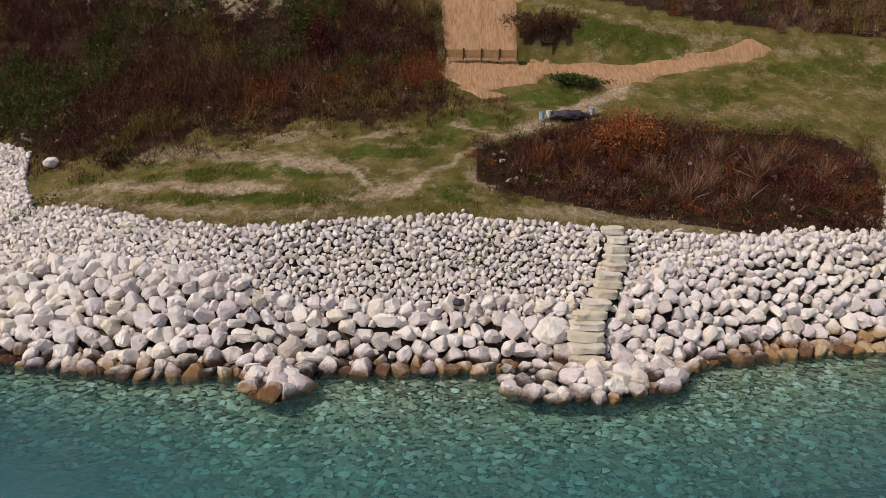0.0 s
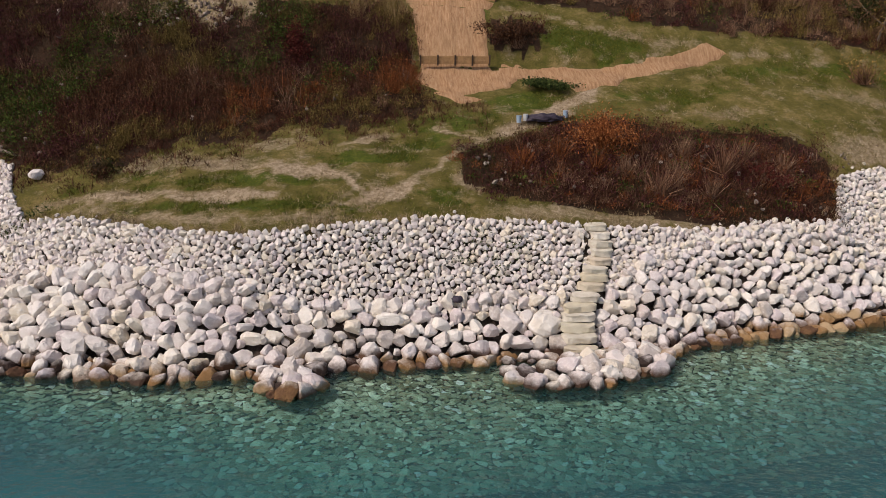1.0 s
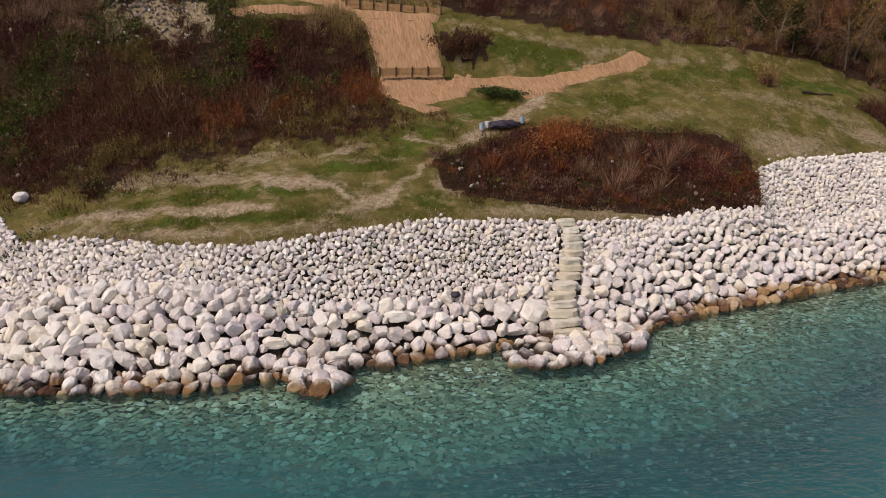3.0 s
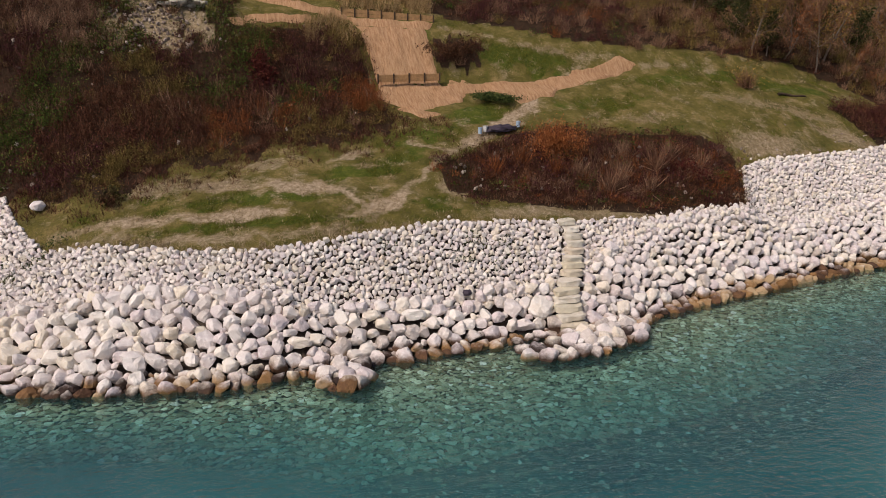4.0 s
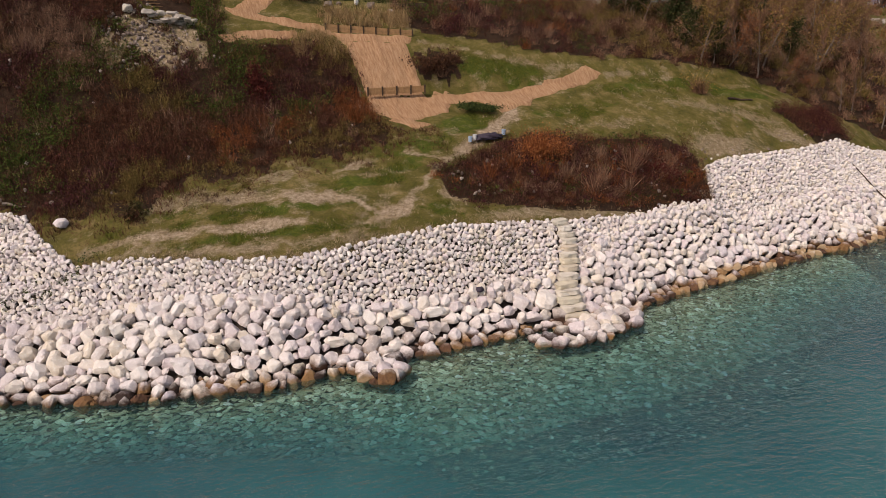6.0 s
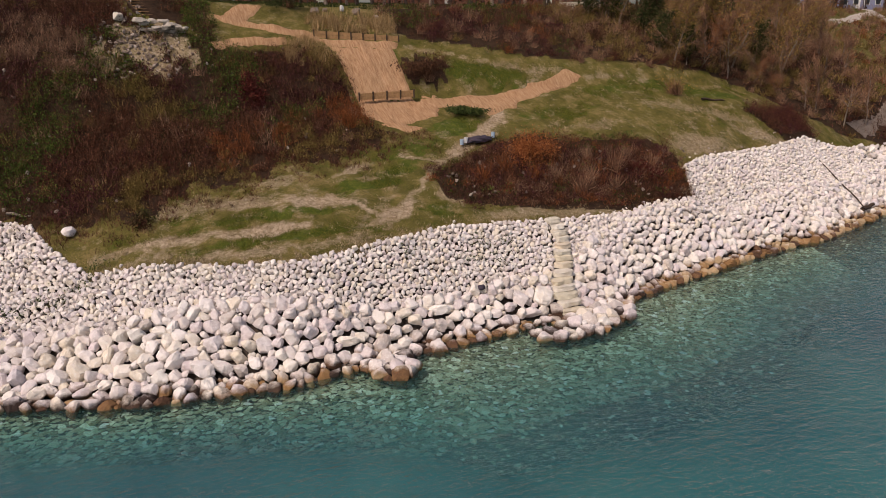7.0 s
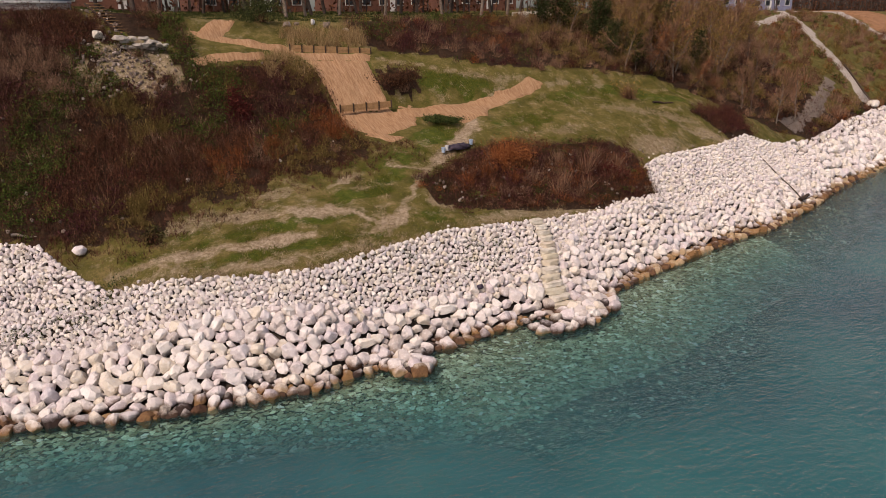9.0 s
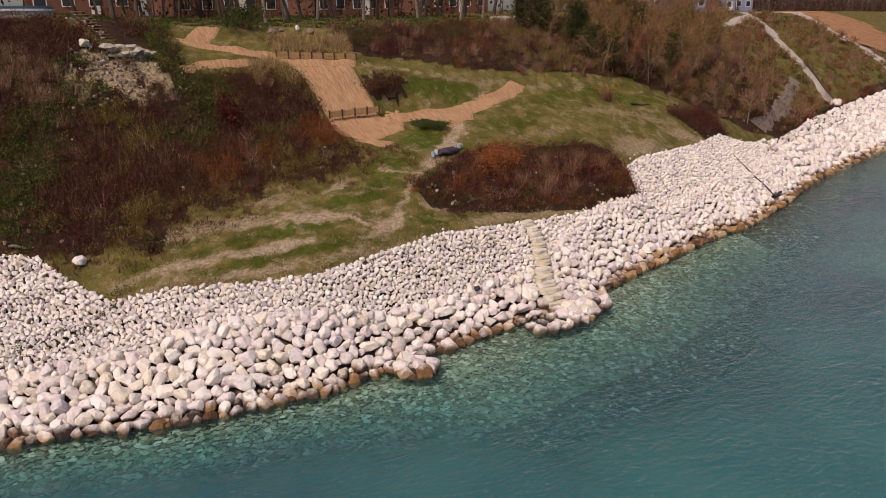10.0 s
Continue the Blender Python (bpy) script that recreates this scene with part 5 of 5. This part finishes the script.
def wooden_stairs():
    top, foot = Vector((-13.9, 52.4, 17.45)), Vector((-12.2, 49.3, 15.35))
    root = empty("wooden_stairs", Matrix.Translation(foot), "weathered wooden steps down the brow of the bluff", "stairs")
    way = foot - top
    side = Vector((-way.y, way.x, 0)).normalized() * 0.5
    turn = math.degrees(math.atan2(side.y, side.x))
    for s in (1, -1):
        v, f = tube([top + side * s, foot + side * s], [0.09, 0.09], 4)
        q = part("stringer", mesh_of("stringer", [tuple(Vector(c) - foot) for c in v], f, DARKWOOD), root)
    me = box("tread", (1.0, 0.26, 0.05), TIMBER, bevel=0.01)
    for i in range(11):
        p = top + way * ((i + 0.5) / 11)
        q = part("tread", me, root)
        q.matrix_world = pose(p.x, p.y, p.z + 0.06, 0, 0, turn)


wooden_stairs()

stack_rng = np.random.default_rng(77)
heap = empty("stone_stack", Matrix.Translation((-11.8, 47.7, ground_at(-11.8, 47.7))), "low stack of pale rough stone slabs on the bluff", "stone stack")
for k in range(34):
    bm = rough_block(600 + k, 3)
    bmesh.ops.scale(bm, vec=(stack_rng.uniform(0.26, 0.48), stack_rng.uniform(0.2, 0.34), stack_rng.uniform(0.13, 0.24)), verts=bm.verts[:])
    q = part("slab", bm_mesh("slab", bm, SLAB), heap)
    x, lay = stack_rng.uniform(-13.2, -10.4), k % 4
    q.matrix_world = pose(x, 47.7 + stack_rng.uniform(-0.45, 0.45), ground_at(x, 47.7) + 0.1 + 0.2 * lay * (1 if abs(x + 11.9) > 0.3 else 0.3), stack_rng.uniform(-10, 10), stack_rng.uniform(-10, 10), stack_rng.uniform(0, 180))

kinds = [hull_arrays(np.random.default_rng(700 + i), 12, 0.6, 0.0) for i in range(8)]
places, sizes = [], []
for _ in range(900):
    x, y = stack_rng.normal(-12.9, 1.7), stack_rng.uniform(44.0, 48.2)
    if stack_rng.random() < 0.22:
        x, y = stack_rng.uniform(-16, -12.5), stack_rng.uniform(46, 52)
    places.append(np.array((x, y, ground_at(x, y) + 0.1)))
    sizes.append(0.02 + 0.15 * stack_rng.random() ** 3.5)
v, f = scatter(stack_rng, kinds, places, sizes)
tagged(new("rubble", mesh_of("rubble", v, f, RUBBLE)), "pale stone rubble spilled down the bluff", "rubble", kind="stuff")

places, sizes = [], []
for _ in range(230):
    if stack_rng.random() < 0.4:
        x, y = stack_rng.uniform(-28, 1), stack_rng.uniform(34, 50)
    elif stack_rng.random() < 0.6:
        x, y = stack_rng.uniform(1.5, 20), stack_rng.uniform(31, 34.5)
    else:
        x = stack_rng.uniform(20, 35)
        y = crest(x) + stack_rng.exponential(0.6)
    if in_brush(np.array([x]), np.array([y]))[0] or x > 19:
        places.append(np.array((x, y, ground_at(x, y) + 0.25 * (x < 19))))
        sizes.append(stack_rng.uniform(0.04, 0.15))
v, f = scatter(stack_rng, kinds, places, sizes)
tagged(new("scattered_stones", mesh_of("scattered_stones", v, f, RUBBLE)), "scattered pale stones among the brush", "stones", kind="stuff")

rock = new("white_rock", bm_mesh("white_rock", hull(np.random.default_rng(901), 22, 0.42, 0.32, 0.26, 0.6, 0.03), STONE))
rock.matrix_world = pose(-18.05, 33.6, ground_at(-18.05, 33.6) + 0.2, 4, 3, 20)
tagged(rock, "single white rock at the edge of the grass", "rock")


for x, y, r, sd in ((-0.6, 50.9, 0.38, 1), (0.2, 51.1, 0.3, 2), (2.6, 50.9, 0.5, 3), (4.0, 50.4, 0.3, 4)):
    q = new("garden_rock", bm_mesh("garden_rock", hull(np.random.default_rng(910 + sd), 20, r, r * 0.8, r * 0.7, 0.6, 0.03), RUBBLE))
    q.matrix_world = pose(x, y, ground_at(x, y) + 0.3 * r, 0, 0, 40 * sd)
    tagged(q, "grey rock among tall grass on the brow", "rock", "rocks on the brow")
q = new("white_rock", bm_mesh("white_rock", hull(np.random.default_rng(920), 18, 0.2, 0.16, 0.3, 0.6, 0.03), WHITE))
q.matrix_world = pose(1.5, 51.0, ground_at(1.5, 51.0) + 0.3, 0, 0, 20)
tagged(q, "bright white upright stone among the tall grass", "rock")
q = new("white_rock", bm_mesh("white_rock", hull(np.random.default_rng(921), 18, 0.4, 0.3, 0.3, 0.8, 0.03), STEPSTONE))
q.matrix_world = pose(-14.2, 48.6, ground_at(-14.2, 48.6) + 0.25, 8, 5, 20)
tagged(q, "square pale block lying on the bluff", "rock")


# ---------------------------------------------------------------- small things on the lawn
def bucket(x, y, material, label):
    root = empty("bucket", Matrix.Translation((x, y, ground_at(x, y) + 0.1)) @ Matrix.Scale(0.86, 4), label, "bucket", "buckets by the footpath")
    n, v, f = 20, [], []
    for k in range(n):
        c, s = math.cos(2 * math.pi * k / n), math.sin(2 * math.pi * k / n)
        v += [(0.13 * c, 0.13 * s, 0), (0.155 * c, 0.155 * s, 0.38), (0.17 * c, 0.17 * s, 0.39), (0.15 * c, 0.15 * s, 0.40), (0.12 * c, 0.12 * s, 0.03)]
    for k in range(n):
        a2, b2 = 5 * k, 5 * ((k + 1) % n)
        f += [(a2 + i, b2 + i, b2 + i + 1, a2 + i + 1) for i in range(4)]
    f.append(tuple(5 * k + 4 for k in range(n)))
    part("pail", mesh_of("pail", v, f, material), root)
    v, f = tube([(0.165 * math.cos(t), 0.02, 0.38 + 0.17 * math.sin(t)) for t in np.linspace(0, math.pi, 11)], [0.006] * 11, 4)
    part("handle", mesh_of("handle", v, f, DARKWOOD), root, "wire handle")


bucket(7.0, 36.9, PALEBLUE, "white and blue plastic bucket standing on the grass")
bucket(4.5, 36.35, PALEBLUE, "pale blue plastic bucket beside a dark bundle")
bucket(4.85, 36.5, WHITE, "white plastic bucket beside a dark bundle")


def bundle():
    bm = bmesh.new()
    bmesh.ops.create_icosphere(bm, subdivisions=4, radius=1.0)
    for v in bm.verts:
        k = noise.fractal(v.co * 2.1, 1.0, 2.0, 4)
        v.co = Vector((v.co.x * 0.95, v.co.y * 0.36, max(v.co.z, -0.3) * 0.26)) * (1 + 0.35 * k)
    ob = new("tarp_bundle", bm_mesh("tarp_bundle", bm, TARP, True))
    ob.matrix_world = pose(5.85, 36.65, ground_at(5.85, 36.65) + 0.15, 6, 0, 10)
    tagged(ob, "crumpled dark tarpaulin bundle lying on the footpath", "tarp")


bundle()


def log(name, a, b, r, label, material=DARKWOOD):
    a, b = Vector(a), Vector(b)
    pts = [a.lerp(b, t) + Vector((0.05 * math.sin(5 * t), 0, 0.04 * math.sin(9 * t))) for t in np.linspace(0, 1, 9)]
    v, f = tube(pts, [r * (1 - 0.35 * i / 8) for i in range(9)], 8)
    f += [tuple(range(8)), tuple(range(len(v) - 8, len(v)))]
    tagged(new(name, mesh_of(name, v, f, material, True)), label, "log")


log("driftwood_log", (37.4, 32.4, 0.85), (36.0, 35.8, 4.12), 0.06, "long dark driftwood log lying down the stones")
log("driftwood_log", (37.0, 32.2, 0.75), (39.2, 32.9, 0.8), 0.2, "short dark wet log at the edge of the water")
# log shape added in place of a dark line of debris
log("fallen_log", (27.6, 40.5, ground_at(27.6, 40.5) + 0.1), (29.8, 40.3, ground_at(29.8, 40.3) + 0.1), 0.1, "dark log shape standing for a line of debris at the end of the lawn")
log("fallen_log", (-20.9, 36.5, 5.7), (-19.6, 36.1, 5.45), 0.08, "pale bleached stick on top of the stones", PALEBARK)


# ---------------------------------------------------------------- brow: trailer, and the far slope
def trailer():
    root = empty("trailer", pose(25.9, 55.6, ground_at(25.9, 55.6) - 0.45, 0, 0, -4), "low cream trailer parked behind the brush", "trailer")
    part("body", box("body", (3.6, 1.7, 0.85), CREAM, (0, 0, 0.28), 0.12), root)
    part("window", box("window", (0.5, 0.05, 0.4), GLASS, (1.35, -0.84, 0.55), 0.02), root)
    part("panel", box("panel", (0.7, 0.05, 0.3), TIMBER, (-0.5, -0.84, 0.62), 0.02), root)
    for s in (-1, 1):
        bm = bmesh.new()
        bmesh.ops.create_cone(bm, cap_ends=True, segments=20, radius1=0.3, radius2=0.3, depth=0.18)
        bmesh.ops.bevel(bm, geom=bm.edges[:], offset=0.03, segments=2, affect="EDGES")
        w = part("wheel", bm_mesh("wheel", bm, TARP), root)
        w.matrix_local = pose(0.1, s * 0.8, 0.3, 90, 0, 0)


trailer()


def strip(name, line, wide, material, label, lift=0.1):
    """A track of loose gravel or soil lying on the slope."""
    line = np.array(line, float)
    s = np.concatenate([[0], np.cumsum(np.hypot(*np.diff(line, axis=0).T))])
    n = max(int(s[-1] / 0.4), 4)
    q = np.linspace(0, s[-1], n)
    P = np.stack([np.interp(q, s, line[:, 0]), np.interp(q, s, line[:, 1])], 1)
    d = np.gradient(P, axis=0)
    nrm = np.stack([-d[:, 1], d[:, 0]], 1) / np.hypot(*d.T)[:, None]
    v, f, m = [], [], 7
    for i in range(n):
        w = wide * (1 + 0.6 * noise.noise(Vector((i * 0.25, wide, 0))) + 0.4 * noise.noise(Vector((i * 0.9, wide, 7))))
        for j in range(m):
            c = P[i] + nrm[i] * w * (j / (m - 1) - 0.5)
            v.append((c[0], c[1], ground_at(*c) + (lift if 0 < j < m - 1 else -0.1)))
    f = [(i * m + j, i * m + j + 1, (i + 1) * m + j + 1, (i + 1) * m + j) for i in range(n - 1) for j in range(m - 1)]
    tagged(new(name, mesh_of(name, v, f, material, True)), label, "track", kind="structure")


strip("gravel_track", GULLIES[0], 2.3, GRAVEL, "washed-out white gravel gully down the far slope")
strip("gravel_track", GULLIES[1], 1.8, GRAVEL, "narrow white gravel track branching on the far slope")
strip("gravel_track", GULLIES[2], 4.5, GRAVEL, "white gravel edge of a dug slope")
strip("gravel_track", GULLIES[3], 4.0, GRAVEL, "pale gravel road along the far brow")
strip("gravel_track", GULLIES[5], 1.7, DUST, "strip of grey gravel running down between the trees")
strip("clay_slope", GULLIES[4], 20, CLAY, "bare orange clay slope freshly dug", 0.3)


# ---------------------------------------------------------------- weeds among the stones, far pier, scrap
def stone_weeds():
    spots = [(-21.5, 30.6), (-20.6, 30.2), (-19.4, 30.4), (-22.6, 31.4), (-18.6, 29.6), (-17.6, 30.0), (0.8, 27.4), (1.6, 28.0), (3.2, 27.9), (-2.6, 27.6), (-16.8, 30.6), (2.4, 27.2)]
    x = np.repeat([p[0] for p in spots], 90) + rng.normal(size=90 * len(spots)) * 0.34
    y = np.repeat([p[1] for p in spots], 90) + rng.normal(size=90 * len(spots)) * 0.2
    c = np.stack([x, y, height(x, y) + rng.uniform(0.15, 0.42, len(x))], 1)
    v, f = flakes(rng, c, rng.uniform(0.03, 0.07, len(x)))
    tagged(new("stone_weeds", mesh_of("stone_weeds", v, f, GREENLEAF)), "small green weeds growing between the stones", "weeds", kind="stuff")


stone_weeds()

pier = empty("stone_pier", Matrix.Translation((76, 49.6, ground_at(76, 49.6))), "short pier of white blocks at the foot of the far slope", "pier")
for k in range(14):
    q = part("block", shapes[k % 26], pier)
    q.matrix_world = Matrix.LocRotScale((75.2 + 0.42 * (k % 7), 49.3 + 0.5 * (k // 7) + 0.2 * (k % 7), ground_at(76, 49.6) + 0.6), Euler((k, 2 * k, 3 * k)), (0.45, 0.4, 0.4))
log("drain_pipe", (84, 59.5, ground_at(84, 59.5) + 0.35), (74.6, 48.2, ground_at(74.6, 48.2) + 0.5), 0.14, "dark pipe running down the far slope to the stones")

scrap_bm = bmesh.new()
bmesh.ops.create_icosphere(scrap_bm, subdivisions=3, radius=1.0)
for p in scrap_bm.verts:
    p.co = Vector((p.co.x * 0.24, p.co.y * 0.16, p.co.z * 0.12)) * (1 + 0.4 * noise.fractal(p.co * 2.0, 1.0, 2.0, 3))
scrap = new("rubber_scrap", bm_mesh("rubber_scrap", scrap_bm, TARP, True))
scrap.matrix_world = pose(0.6, 25.9, ground_at(0.6, 25.9) + 0.55, 25, 0, 20)
tagged(scrap, "small black scrap caught between pale stones", "scrap")
